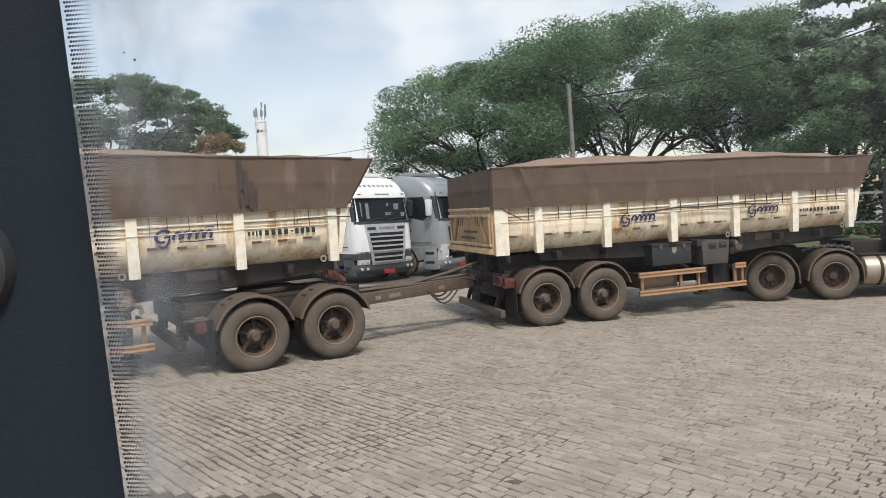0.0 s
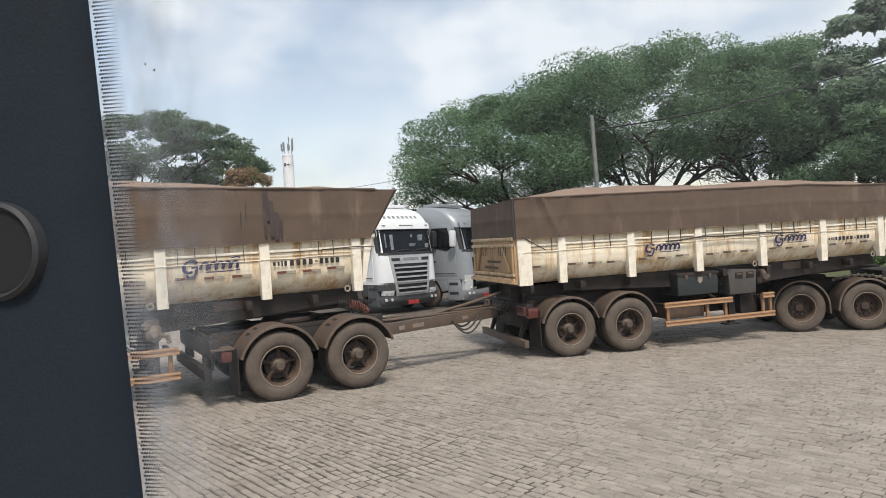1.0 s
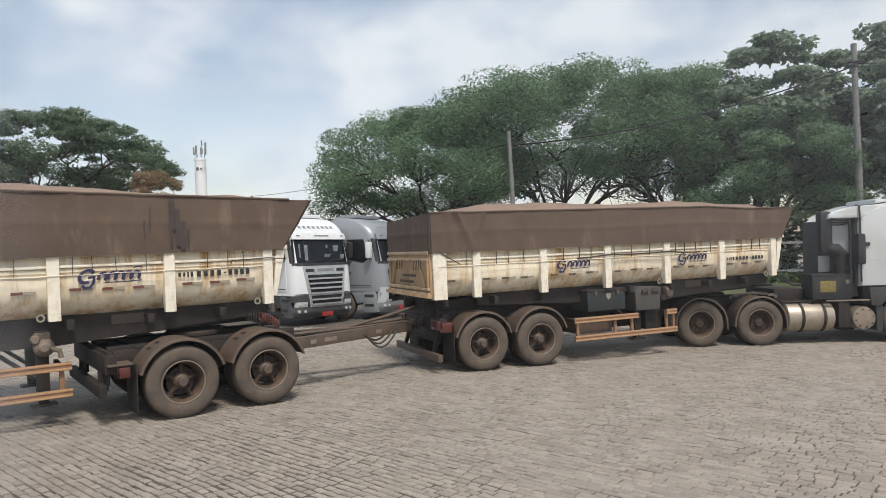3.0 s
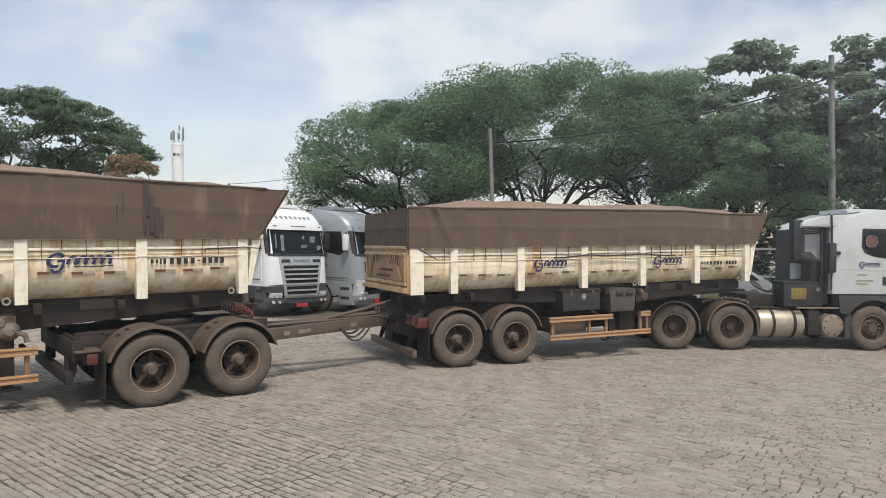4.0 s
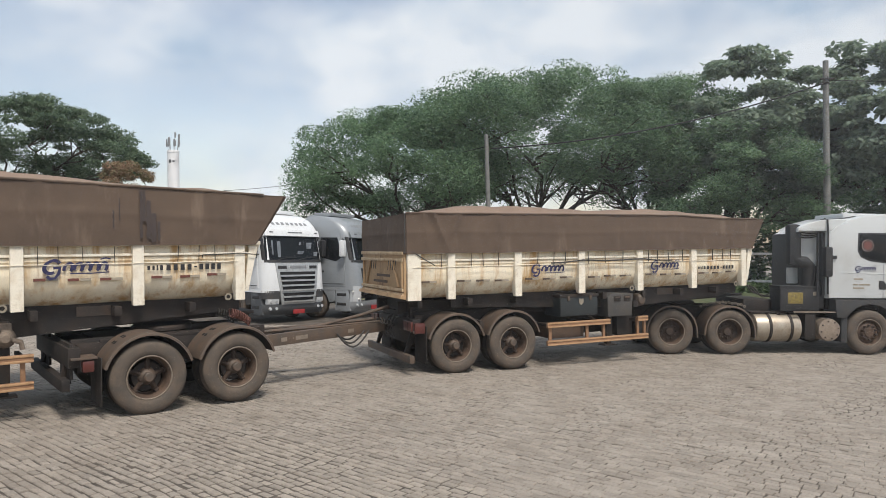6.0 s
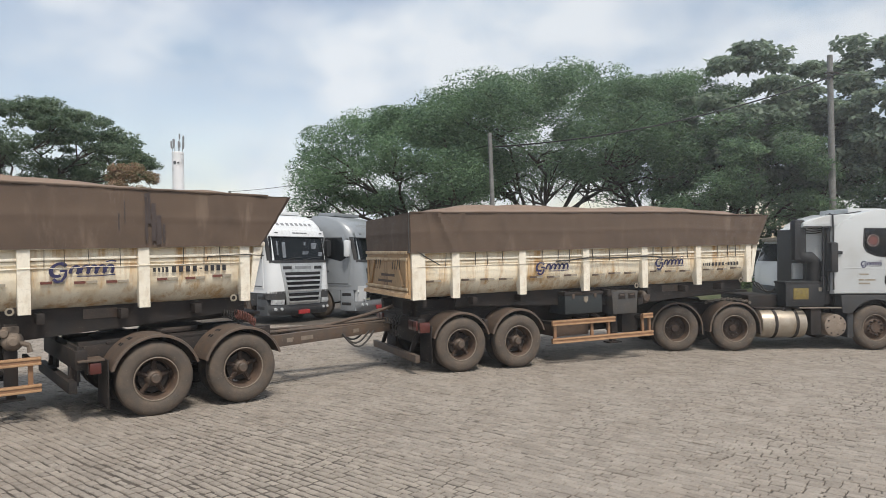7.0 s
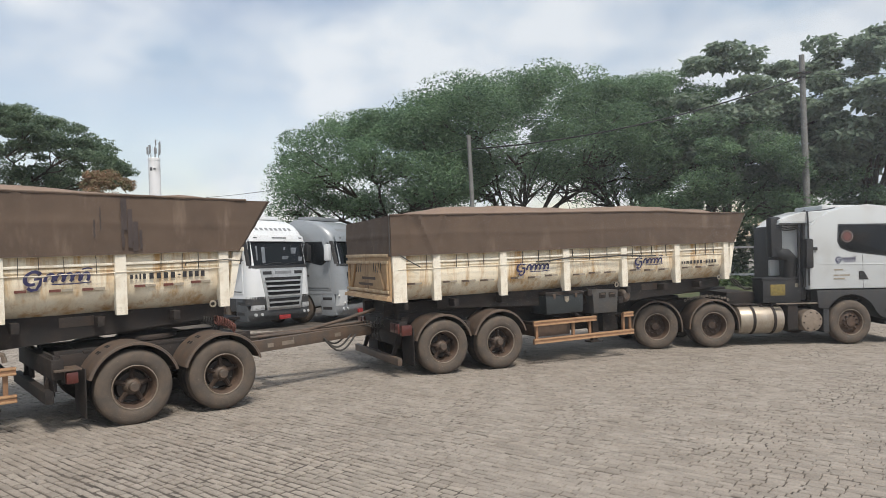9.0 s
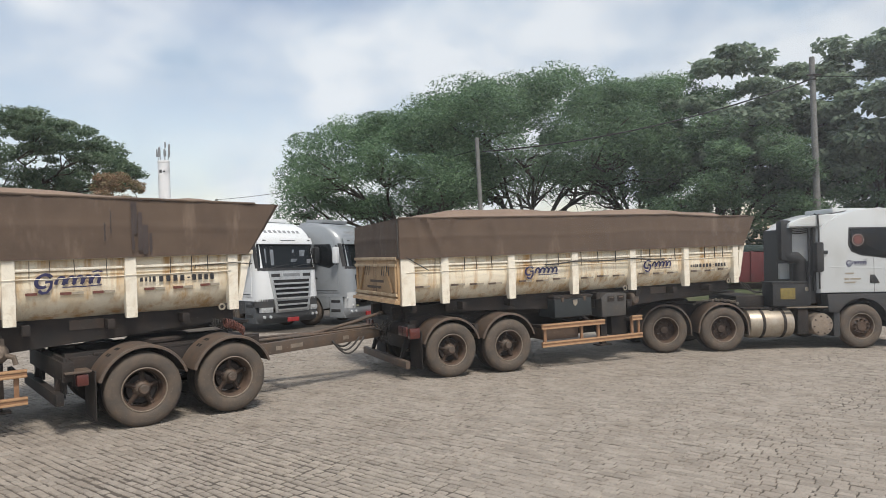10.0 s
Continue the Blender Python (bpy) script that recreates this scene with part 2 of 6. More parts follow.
def a_tube(pts, r, n=8, r2=None):
    bm = bmesh.new()
    add_tube(bm, pts, r, n, r2)
    return bm


def add_lathe(bm, profile, n=40, axis="y", c=(0, 0, 0)):
    """A profile of (radius, offset along the axis) turned round the axis; closed where the radius is 0."""
    rings = []
    for r, o in profile:
        ring = []
        for j in range(n if r > 1e-6 else 1):
            t = 2 * math.pi * j / n
            p = {"y": (r * math.cos(t), o, r * math.sin(t)), "x": (o, r * math.cos(t), r * math.sin(t)), "z": (r * math.cos(t), r * math.sin(t), o)}[axis]
            ring.append(bm.verts.new(Vector(p) + Vector(c)))
        rings.append(ring)
    for a, b in zip(rings, rings[1:]):
        for j in range(n):
            p = (a[j % len(a)], a[(j + 1) % len(a)], b[(j + 1) % len(b)], b[j % len(b)])
            p = list(dict.fromkeys(p))
            if len(p) > 2:
                bm.faces.new(p)


def a_lathe(profile, n=40, axis="y", c=(0, 0, 0)):
    bm = bmesh.new()
    add_lathe(bm, profile, n, axis, c)
    return bm


def arc(cx, cy, r, a, b, n):
    return [(cx + r * math.cos(radians(a + (b - a) * i / n)), cy + r * math.sin(radians(a + (b - a) * i / n))) for i in range(n + 1)]


def add_stroke(bm, pts, w, y=0.0, depth=0.003):
    """A flat painted stroke of varying width on an x-z face, with a little thickness."""
    pts = [Vector((p[0], p[1])) for p in pts]
    lo, hi = [], []
    for i, p in enumerate(pts):
        d = (pts[min(i + 1, len(pts) - 1)] - pts[max(i - 1, 0)]).normalized()
        nn = Vector((-d.y, d.x))
        ww = w * (0.65 + 0.35 * abs(nn.dot(Vector((0.9, 0.45)))))
        lo.append(p - nn * ww / 2)
        hi.append(p + nn * ww / 2)
    fr = [[bm.verts.new((q.x, y - depth, q.y)) for q in s] for s in (lo, hi)]
    for i in range(len(pts) - 1):
        bm.faces.new((fr[0][i], fr[0][i + 1], fr[1][i + 1], fr[1][i]))


# ---- wheels ----
TYRE_R, TYRE_W = 0.515, 0.27
WHEEL_CACHE = {}


def wheel(parent, x, y, z, dual=True, spokes=5, turn=0.0, far=False):
    """A truck wheel; its outer face lies at y, the axle along y (inward is +y). far: faces the other way."""
    key = (dual, spokes)
    w = new("wheel")
    w.parent = parent
    w.matrix_basis = pose(x, y, z, 0, turn, 180 if far else 0)
    if key in WHEEL_CACHE:
        for n, o in WHEEL_CACHE[key]:
            share(n, o, w, Matrix())
        return w
    made = []
    R = TYRE_R
    side = [(0.305, 0.035), (0.33, 0.012), (0.38, 0.002), (0.44, 0.004), (0.475, 0.016), (0.492, 0.03), (0.505, 0.044), (R, 0.06)]
    back = [(r, TYRE_W - o) for r, o in side[::-1]]
    prof = side + [(R, 0.09), (R - 0.012, 0.092), (R - 0.012, 0.1), (R, 0.102), (R, 0.13), (R - 0.012, 0.132), (R - 0.012, 0.14), (R, 0.142), (R, 0.17), (R - 0.012, 0.172), (R - 0.012, 0.18), (R, 0.182)] + back
    bm = a_lathe(prof, 56)
    made.append(("tyre", part("tyre", bm, TYRE, w, "dusty black truck tyre with worn tread")))
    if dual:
        # inner tyre of the pair, in a darker tone than the outer one
        made.append(("tyre", part("tyre", a_lathe([(r, o + 0.32) for r, o in prof], 40), INNER_TYRE, w)))
    made.append(("rim_lip", part("rim_lip", a_lathe([(0.312, 0.045), (0.308, 0.022), (0.296, 0.020), (0.290, 0.035), (0.282, 0.05)], 48), RIM_LIP, w, "pale dusty rim lip")))
    made.append(("rim", part("rim", a_lathe([(0.290, 0.035), (0.272, 0.06), (0.262, 0.11), (0.258, 0.24), (0.25, 0.25), (0.235, 0.25)], 48), RIM, w, "rusty brown wheel rim")))
    if spokes:
        bm = bmesh.new()
        for i in range(spokes):
            t = radians(90 + 360 * i / spokes)
            p, q = Vector((math.cos(t), 0, math.sin(t))), Vector((0, 0.16, 0))
            add_tube(bm, [p * 0.07 + q, p * 0.16 + Vector((0, 0.20, 0)), p * 0.265 + Vector((0, 0.21, 0))], 0.045, 8, 0.036)
            add_box(bm, -0.026, 0.026, 0.14, 0.20, 0.228, 0.262, 0.008, Matrix.Rotation(math.pi / 2 - t, 4, "Y"))
        made.append(("spokes", part("spokes", bm, SPOKE, w, "rusty cast spokes")))
        made.append(("hub", part("hub", a_lathe([(0, 0.03), (0.055, 0.03), (0.068, 0.042), (0.072, 0.10), (0.08, 0.105), (0.11, 0.14), (0.13, 0.2), (0.13, 0.26)], 28), FENDER, w, "dusty wheel hub")))
        made.append(("brake_drum", part("brake_drum", a_lathe([(0, 0.19), (0.2, 0.19), (0.21, 0.22), (0.21, 0.4)], 28), CHASSIS, w)))
    else:
        disc = a_lathe([(0, 0.03), (0.10, 0.03), (0.11, 0.05), (0.15, 0.055), (0.2, 0.075), (0.255, 0.12), (0.262, 0.11)] if not dual else [(0, 0.13), (0.08, 0.13), (0.10, 0.17), (0.16, 0.19), (0.2, 0.20), (0.255, 0.20)], 40)
        made.append(("disc", part("disc", disc, SPOKE if dual else RIM, w, "steel wheel disc")))
        bm = bmesh.new()
        for i in range(10):
            t = 2 * math.pi * i / 10
            add_lathe(bm, [(0, -0.02 if not dual else 0.15), (0.02, -0.018 if not dual else 0.152), (0.024, 0.06 if not dual else 0.19)], 8, "y", (0.165 * math.cos(t), 0.0, 0.165 * math.sin(t)))
        made.append(("wheel_nuts", part("wheel_nuts", bm, SPOKE, w)))
    WHEEL_CACHE[key] = made
    return w


def fender(parent, x, y, z, r=0.62, a=8, b=172, width=0.60, drop=0.25, mat=None):
    """A rolled half-round mudguard over a wheel, with a turned edge."""
    bm = bmesh.new()
    prof = arc(0, 0, r, a, b, 22)
    if drop:
        prof = [(prof[0][0] + 0.01, prof[0][1] - drop)] + prof + [(prof[-1][0] - 0.01, prof[-1][1] - drop)]
    rows = []
    for px, pz in prof:
        q = Vector((px, pz)).normalized() if pz > -0.2 else Vector((math.copysign(1, px), 0))
        ring = []
        for dy, dr in ((0.0, -0.035), (0.004, -0.004), (0.02, 0.006), (0.05, 0.0), (width - 0.03, 0.0), (width, -0.03), (width, -0.04), (width - 0.035, -0.012), (0.05, -0.012), (0.016, -0.012), (0.008, -0.035)):
            ring.append(bm.verts.new((px + q.x * dr, dy, pz + q.y * dr)))
        rows.append(ring)
    for p, q in zip(rows, rows[1:]):
        for j in range(len(p)):
            bm.faces.new((p[j], p[(j + 1) % len(p)], q[(j + 1) % len(p)], q[j]))
    bm.faces.new(rows[0])
    bm.faces.new(rows[-1][::-1])
    return part("fender", bm, mat or FENDER, parent, "", True, pose(x, y, z))


# ---- painted script mark and number bars, as plain shapes ----
def script_mark(parent, x, z, y, s, name="painted_mark"):
    """A dark blue flourish of length s without lettering: an open swirl with a tail, then slanted loops run together."""
    bm = bmesh.new()

    def oval(cx, cz, rx, rz, a0, a1, w, lift):
        pts = []
        for i in range(15):
            t = radians(a0 + (a1 - a0) * i / 14)
            u, v = rx * math.cos(t), rz * math.sin(t)
            pts.append(((cx + u + 0.28 * v) * s, (cz + v) * s))
        add_stroke(bm, pts, w * s, y - lift)
    oval(0.135, 0.03, 0.110, 0.105, 30, 300, 0.064, 0)
    add_stroke(bm, [((0.20 + 0.06 * u) * s, v * s) for u, v in ((-0.8, 0.01), (0.8, 0.015), (0.5, -0.08), (-0.4, -0.155), (-1.6, -0.165), (-2.4, -0.12))], 0.055 * s, y - 0.0006)
    for k, cx in enumerate((0.37, 0.52, 0.645, 0.77, 0.90)):
        oval(cx, 0.0, 0.060, 0.085, -35, 205, 0.056, 0.0012 + 0.0003 * k)
    add_stroke(bm, [(0.40 * s, -0.085 * s), (0.72 * s, -0.09 * s), (1.0 * s, -0.075 * s)], 0.022 * s, y - 0.003)
    add_stroke(bm, [(0.86 * s, 0.145 * s), (0.94 * s, 0.165 * s), (1.02 * s, 0.15 * s)], 0.028 * s, y)
    return part(name, bm, BLUE, parent, "dark blue painted swirl and loops", False, pose(x, 0, z))


def number_bar(parent, x, z, y, w, h):
    for u, l, k in ((0.0, 0.05, 0.7), (0.065, 0.04, 0.7), (0.12, 0.03, 0.9), (0.165, 0.05, 0.9), (0.25, 0.075, 1), (0.345, 0.075, 1), (0.44, 0.075, 1), (0.535, 0.075, 1), (0.63, 0.05, 0.25), (0.70, 0.07, 1), (0.785, 0.07, 1), (0.87, 0.07, 1), (0.955, 0.07, 1)):
        part("number_bar", a_box(w * u, w * (u + l * 0.74), y - 0.003, y, -h * 0.36 * k, h * 0.36 * k), INK, parent, "dark bar in place of a painted figure", False, pose(x, 0, z))


# ---- ground ----
def ground_sheet():
    bm = bmesh.new()
    xs = [-900, -120, -40, -16, 20, 40, 120, 900]
    ys = [-300, -20, 2, 22, 60, 150, 400, 1500]
    v = [[bm.verts.new((x, y, -0.05)) for x in xs] for y in ys]
    for j in range(len(ys) - 1):
        for i in range(len(xs) - 1):
            bm.faces.new((v[j][i], v[j][i + 1], v[j + 1][i + 1], v[j + 1][i]))
    g = part("ground", bm, material("dusty_yard_ground", (0.24, 0.215, 0.185), 0.9, dark=(0.17, 0.15, 0.125), scale=0.25, fine=18, spots=0.7, bump=0.3), None, "", False)
    return tagged(g, "dusty grey-brown yard ground reaching the horizon", "ground", kind="structure")


ground_sheet()

# ---- semi-trailer ----
POST_GAP = 1.50
RIM_Z, POST_Z = 2.328, 1.42
BOX_X0, BOX_X1 = -0.84, 7.56
WIDTH = 2.6


def tub_section():
    """Near half of the tub's outline, from the rim down: (y, z)."""
    side = [(0.075, RIM_Z - 0.02), (0.075, 2.13), (0.055, 2.11), (0.055, 2.07), (0.075, 2.05), (0.07, 1.90)]
    curve = [(0.07 + 0.50 - 0.50 * math.cos(radians(t)), 1.88 - 0.46 * math.sin(radians(t))) for t in range(0, 91, 9)]
    return side + curve


def semi_trailer(name, m, label, marks, first):
    tr = thing(name, m, label, "trailer", "trailers of the road train")
    sec = tub_section()
    # tub shell
    near = sec + [(WIDTH - y, z) for y, z in sec[::-1]]
    bm = bmesh.new()
    nseg = 40
    rows = []
    for i in range(nseg + 1):
        x = BOX_X0 + 0.06 + (BOX_X1 - BOX_X0 - 0.06) * i / nseg
        ring = []
        for y, z in near:
            dent = 0.010 * noise.noise(Vector((x * 1.3, z * 2.0, 3.1 if y < 1 else 9.7))) + 0.012 * math.cos(2 * math.pi * x / POST_GAP) * (1 if z < 2.05 else 0.2)
            yy = y + (dent if y < 1.2 else -dent)
            ring.append(bm.verts.new((x + (0.30 * max(0, (z - 1.5) / 0.8) if i == nseg else 0), yy, z)))
        rows.append(ring)
    for p, q in zip(rows, rows[1:]):
        for j in range(len(p) - 1):
            bm.faces.new((p[j], p[j + 1], q[j + 1], q[j]))
    tub = part("tub", bm, CREAM, tr, "cream half-round steel tub stained brown along its underside")
    sol = tub.modifiers.new("thickness", "SOLIDIFY")
    sol.thickness, sol.offset = 0.03, -1
    # ends
    prof = [(y, z) for y, z in near]
    part("headboard", an_extrude(prof, "x", BOX_X1 - 0.04, BOX_X1 - 0.005), CREAM, tr)
    # rim rail and the rail below it
    for y in (0.045, WIDTH - 0.045):
        part("rim_rail", a_box(BOX_X0, BOX_X1 + 0.28, y - 0.045, y + 0.045, RIM_Z - 0.05, RIM_Z + 0.012, 0.01), CREAM_POST, tr)
    part("side_rail", a_box(BOX_X0, BOX_X1 + 0.18, 0.03, 0.075, 2.13, 2.17, 0.012), CREAM_POST, tr)
    part("tie_rail", a_box(BOX_X0 + 0.1, BOX_X1 + 0.05, 0.055, 0.073, 2.02, 2.035, 0.005), CREAM, tr)
    # thin ribs between rim and rail
    rib = None
    x = BOX_X0 + 0.25
    k = 0
    while x < BOX_X1 - 0.05:
        if abs((x / POST_GAP) - round(x / POST_GAP)) > 0.09:
            bm = a_box(-0.003, 0.003, 0.010, 0.028, 2.02, RIM_Z - 0.03)
            mm = pose(x, 0, 0, 0, 3 * math.sin(7.3 * k), 0)
            if rib is None:
                rib = part("rib", bm, ROPE, tr, "thin dark tie strap", False, mm)
            else:
                bm.free()
                share("rib", rib, tr, mm)
        x += 0.352
        k += 1
    # posts
    post = None
    for i in range(-1, 6):
        px = (0.055 if i == 0 else POST_GAP * i) if i >= 0 else -0.70
        wide = 0.078 if i >= 0 else 0.135
        bm = bmesh.new()
        add_extrude(bm, [(-0.004, RIM_Z + 0.035), (-0.004, POST_Z), (0.10, POST_Z), (0.16, 1.62), (0.08, 1.9), (0.08, RIM_Z + 0.035)], "x", -wide, wide, 0.012)
        add_box(bm, -wide - 0.012, wide + 0.012, -0.016, 0.10, RIM_Z + 0.028, RIM_Z + 0.045, 0.004)
        if i in (-1,):
            part("post", bm, CREAM_POST, tr, "", True, pose(px, 0, 0))
            part("post", a_box(px - 0.12, px + 0.12, WIDTH - 0.09, WIDTH, POST_Z, RIM_Z + 0.03, 0.012), CREAM_POST, tr)
        elif post is None:
            post = part("post", bm, CREAM_POST, tr, "", True, pose(px, 0, 0))
        else:
            bm.free()
            share("post", post, tr, pose(px, 0, 0))
    # headboard brace
    bm = bmesh.new()
    add_extrude(bm, [(5 * POST_GAP + 0.08, 1.55), (5 * POST_GAP + 0.14, 1.55), (BOX_X1 + 0.24, RIM_Z - 0.06), (BOX_X1 + 0.10, RIM_Z - 0.06)], "y", 0.02, 0.075, 0.006)
    part("corner_brace", bm, CREAM_POST, tr)
    # tailgate
    gate = part("tailgate", a_box(BOX_X0 - 0.05, BOX_X0, 0.05, WIDTH - 0.05, 1.50, RIM_Z, 0.01), TAN, tr, "dusty tan steel tailgate")
    for z in (1.53, 1.62, 2.17, RIM_Z - 0.03):
        part("tailgate_rail", a_box(BOX_X0 - 0.085, BOX_X0 - 0.052, 0.06, WIDTH - 0.06, z - 0.03, z + 0.03, 0.008), TAN_RAIL, gate)
    for ya, yb in ((0.10, 0.10), (2.40, 2.40), (0.28, 0.62), (2.22, 1.95)):
        part("tailgate_strut", a_tube([(BOX_X0 - 0.066, ya, 1.66), (BOX_X0 - 0.066, yb, 2.14)], 0.028, 6), TAN, gate)
    for y0, y1, z in ((0.80, 1.60, 1.86), (0.95, 1.80, 1.74)):
        part("faded_lettering", a_box(BOX_X0 - 0.054, BOX_X0 - 0.0505, y0, y1, z - 0.025, z + 0.025), RIM, gate, "faded brown bar in place of lettering")
    part("tailgate_lip", an_extrude([(BOX_X0 - 0.14, 1.47), (BOX_X0 - 0.02, 1.44), (BOX_X0 - 0.02, 1.52), (BOX_X0 - 0.12, 1.53)], "y", 0.02, WIDTH - 0.02, 0.008), TAN, gate)
    for y0, n in ((0.35, 4), (1.5, 3)):
        for i in range(n):
            part("tailgate_strap", a_tube([(BOX_X0 - 0.095, y0 + 0.13 * i, 2.16), (BOX_X0 - 0.10, y0 + 0.13 * i + 0.05, 1.98)], 0.007, 6), ROPE, gate)
    # tarpaulin: skirt walls and heaped top
    tz0, tz1 = RIM_Z - 0.045, RIM_Z + 0.70
    bm = bmesh.new()
    fx = BOX_X1 + 0.20

    FOLDS = ((4.22, 0.34, 0.075, 0.055), (4.02, 0.12, 0.04, 0.05), (4.75, -0.25, 0.03, 0.06), (6.3, -0.25, 0.014, 0.08), (8.1, 0.30, 0.012, 0.10), (10.2, -0.15, 0.014, 0.08), (1.2, 0.25, 0.016, 0.07), (2.9, -0.3, 0.014, 0.09), (5.6, 0.18, 0.020, 0.06))

    def edge(x, y):
        """How far the tarpaulin's upper edge rises over its mean height."""
        if first:
            return -0.065 * max(0.0, min(1.0, (x - 5.6) / 1.2)) - 0.05 * (y / WIDTH) * max(0.0, 1 - (x - BOX_X0) / 1.5)
        return max(0.04, min(0.16, 0.135 - 0.025 * (x - 4.25)))

    def skirt(s, h):
        """Point on the skirt's path; s runs round the box from 0 to 1, h from 0 (hem) to 1 (edge)."""
        lx, ly = fx - BOX_X0 + 0.02, WIDTH
        per = 2 * (lx + ly)
        d = s * per
        over = (0.40 if first else 0.52) * h
        if d < lx:
            x, y, nx, ny = BOX_X0 - 0.02 + d, 0.0, 0, -1
        elif d < lx + ly:
            x, y, nx, ny = fx, d - lx, 1, 0
        elif d < 2 * lx + ly:
            x, y, nx, ny = fx - (d - lx - ly), WIDTH, 0, 1
        else:
            x, y, nx, ny = BOX_X0 - 0.02, WIDTH - (d - 2 * lx - ly), -1, 0
        x += over * max(0.0, min(1.0, (x - fx + 1.0) / 1.0)) ** 3
        w = 0.016 * noise.noise(Vector((x * 2.2 + first, y * 2.0, h * 1.2))) + 0.008 * noise.noise(Vector((x * 7, y * 7, h * 3 + first)))
        w += 0.010 * max(0, noise.noise(Vector((x * 3.3 + 4 * h, first, 2.0)))) * (1 - h)
        out = 0.03 + w + 0.015 * h * (1 - h)
        along = d + 3.7 * first
        for c0, slope, depth, wide in FOLDS:
            off = along - c0 - slope * (1 - h)
            out += depth * math.exp(-(off / wide) ** 2) * (0.35 + 0.65 * h)
        out += 0.010 * math.exp(-((h - 0.52 - 0.02 * math.sin(1.3 * d)) / 0.05) ** 2)
        z = tz0 + (tz1 - tz0) * h + 0.012 * noise.noise(Vector((x * 1.4, y, first + 5))) * (1 if h in (0, 1) else 0)
        z += edge(x, y) * h
        return Vector((x + nx * out, y + ny * out, z))
    ns, nh = 420, 18
    grid = [[bm.verts.new(skirt(i / ns, j / nh)) for i in range(ns)] for j in range(nh + 1)]
    for j in range(nh):
        for i in range(ns):
            bm.faces.new((grid[j][i], grid[j][(i + 1) % ns], grid[j + 1][(i + 1) % ns], grid[j + 1][i]))
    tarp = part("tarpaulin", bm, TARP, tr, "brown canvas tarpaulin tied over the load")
    bm = bmesh.new()
    nx, ny = 56, 16
    tops = []
    for i in range(nx + 1):
        row = []
        for j in range(ny + 1):
            u, v = i / nx, j / ny
            x = BOX_X0 - 0.05 + (fx + (0.40 if first else 0.52) + 0.03 - BOX_X0 + 0.05) * u
            y = -0.035 + (WIDTH + 0.07) * v
            e = min(1, 7 * u, 7 * (1 - u)) * min(1, 5 * v, 5 * (1 - v))
            e = e * e * (3 - 2 * e)
            h = (0.15 if first else 0.17 - 0.13 * max(0.0, min(1.0, (x - 4.6) / 1.6)) + 0.06 * max(0.0, min(1.0, x - 6.4))) + (0.08 if first else 0.04) * noise.noise(Vector((x * 0.55 + first * 3, y * 0.5, 1.7))) + 0.035 * noise.noise(Vector((x * 2.1, y * 2.0, first)))
            row.append(bm.verts.new((x, y, tz1 - 0.012 + edge(x, y) + e * h + 0.01 * noise.noise(Vector((x * 3, y * 3, 8))))))
        tops.append(row)
    for i in range(nx):
        for j in range(ny):
            bm.faces.new((tops[i][j], tops[i + 1][j], tops[i + 1][j + 1], tops[i][j + 1]))
    part("tarpaulin_top", bm, TARP_TOP, tarp, "paler brown top of the tarpaulin")
    part("hem", a_tube([(BOX_X0 - 0.03 + 0.25 * i, -0.034 + 0.004 * math.sin(3 * i), tz1 + edge(BOX_X0 - 0.03 + 0.25 * i, 0) + 0.004 + 0.008 * noise.noise(Vector((i * 0.4, first, 0)))) for i in range(36)], 0.018, 6), TARP, tarp)
    part("corner_seam", a_tube([(BOX_X0 - 0.055, -0.034, tz0 + 0.02), (BOX_X0 - 0.06, -0.04, tz0 + 0.35), (BOX_X0 - 0.055, -0.036, tz1)], 0.011, 6), ROPE, tarp)
    # rope along the posts
    pts = []
    rope_a, rope_b = (POST_GAP * 1 + 0.75, POST_GAP * 3 + 0.85) if marks == 1 else (POST_GAP * 4 + 0.9, POST_GAP * 5 + 0.3)
    for i in range(57):
        x = rope_a + (rope_b - rope_a) * i / 56
        sag = 0.03 * abs(math.sin(math.pi * x / POST_GAP)) * (1.5 if int(x / POST_GAP) % 2 else 0.6)
        pts.append((x, -0.022, 2.10 - sag + (0.05 if x > 6.9 else 0)))
    part("rope", a_tube(pts, 0.016 if marks == 1 else 0.008, 6), ROPE, tr, "dark rope along the side posts")
    part("tie_line", a_tube([(BOX_X0 + 0.1 + 0.2 * i, -0.014, 2.028 + 0.008 * math.sin(1.7 * i)) for i in range(42)], 0.005, 6), CREAM_POST, tr)
    part("rope", a_tube([(BOX_X0 + 0.1, -0.02, RIM_Z), (BOX_X0 + 0.3, -0.02, 2.2), (BOX_X0 + 0.55, -0.01, 2.06)], 0.010, 6), ROPE, tr)
    # reflective strips in pairs
    strip = {}
    for i in range(-1, 5):
        a, b = (POST_GAP * i + 0.14, POST_GAP * (i + 1) - 0.14) if i >= 0 else (-0.62, -0.14)
        n = 3 if i >= 0 else 1
        for j in range(n):
            x = a + (b - a) * (j + 0.5) / n - 0.15
            for kk, mat in ((0, RED_TAPE if marks == 2 else DARK_TAPE), (1, WHITE_TAPE)):
                mm = pose(x + 0.15 * kk, 0, (1.748 if marks == 1 else 1.82) + 0.010 * math.sin(5 * x + i), 0, 0, 0)
                if kk in strip:
                    share("reflector", strip[kk], tr, mm)
                else:
                    strip[kk] = part("reflector", a_box(0, 0.14, 0.048, 0.074, -0.018, 0.018), mat, tr, "", False, mm)
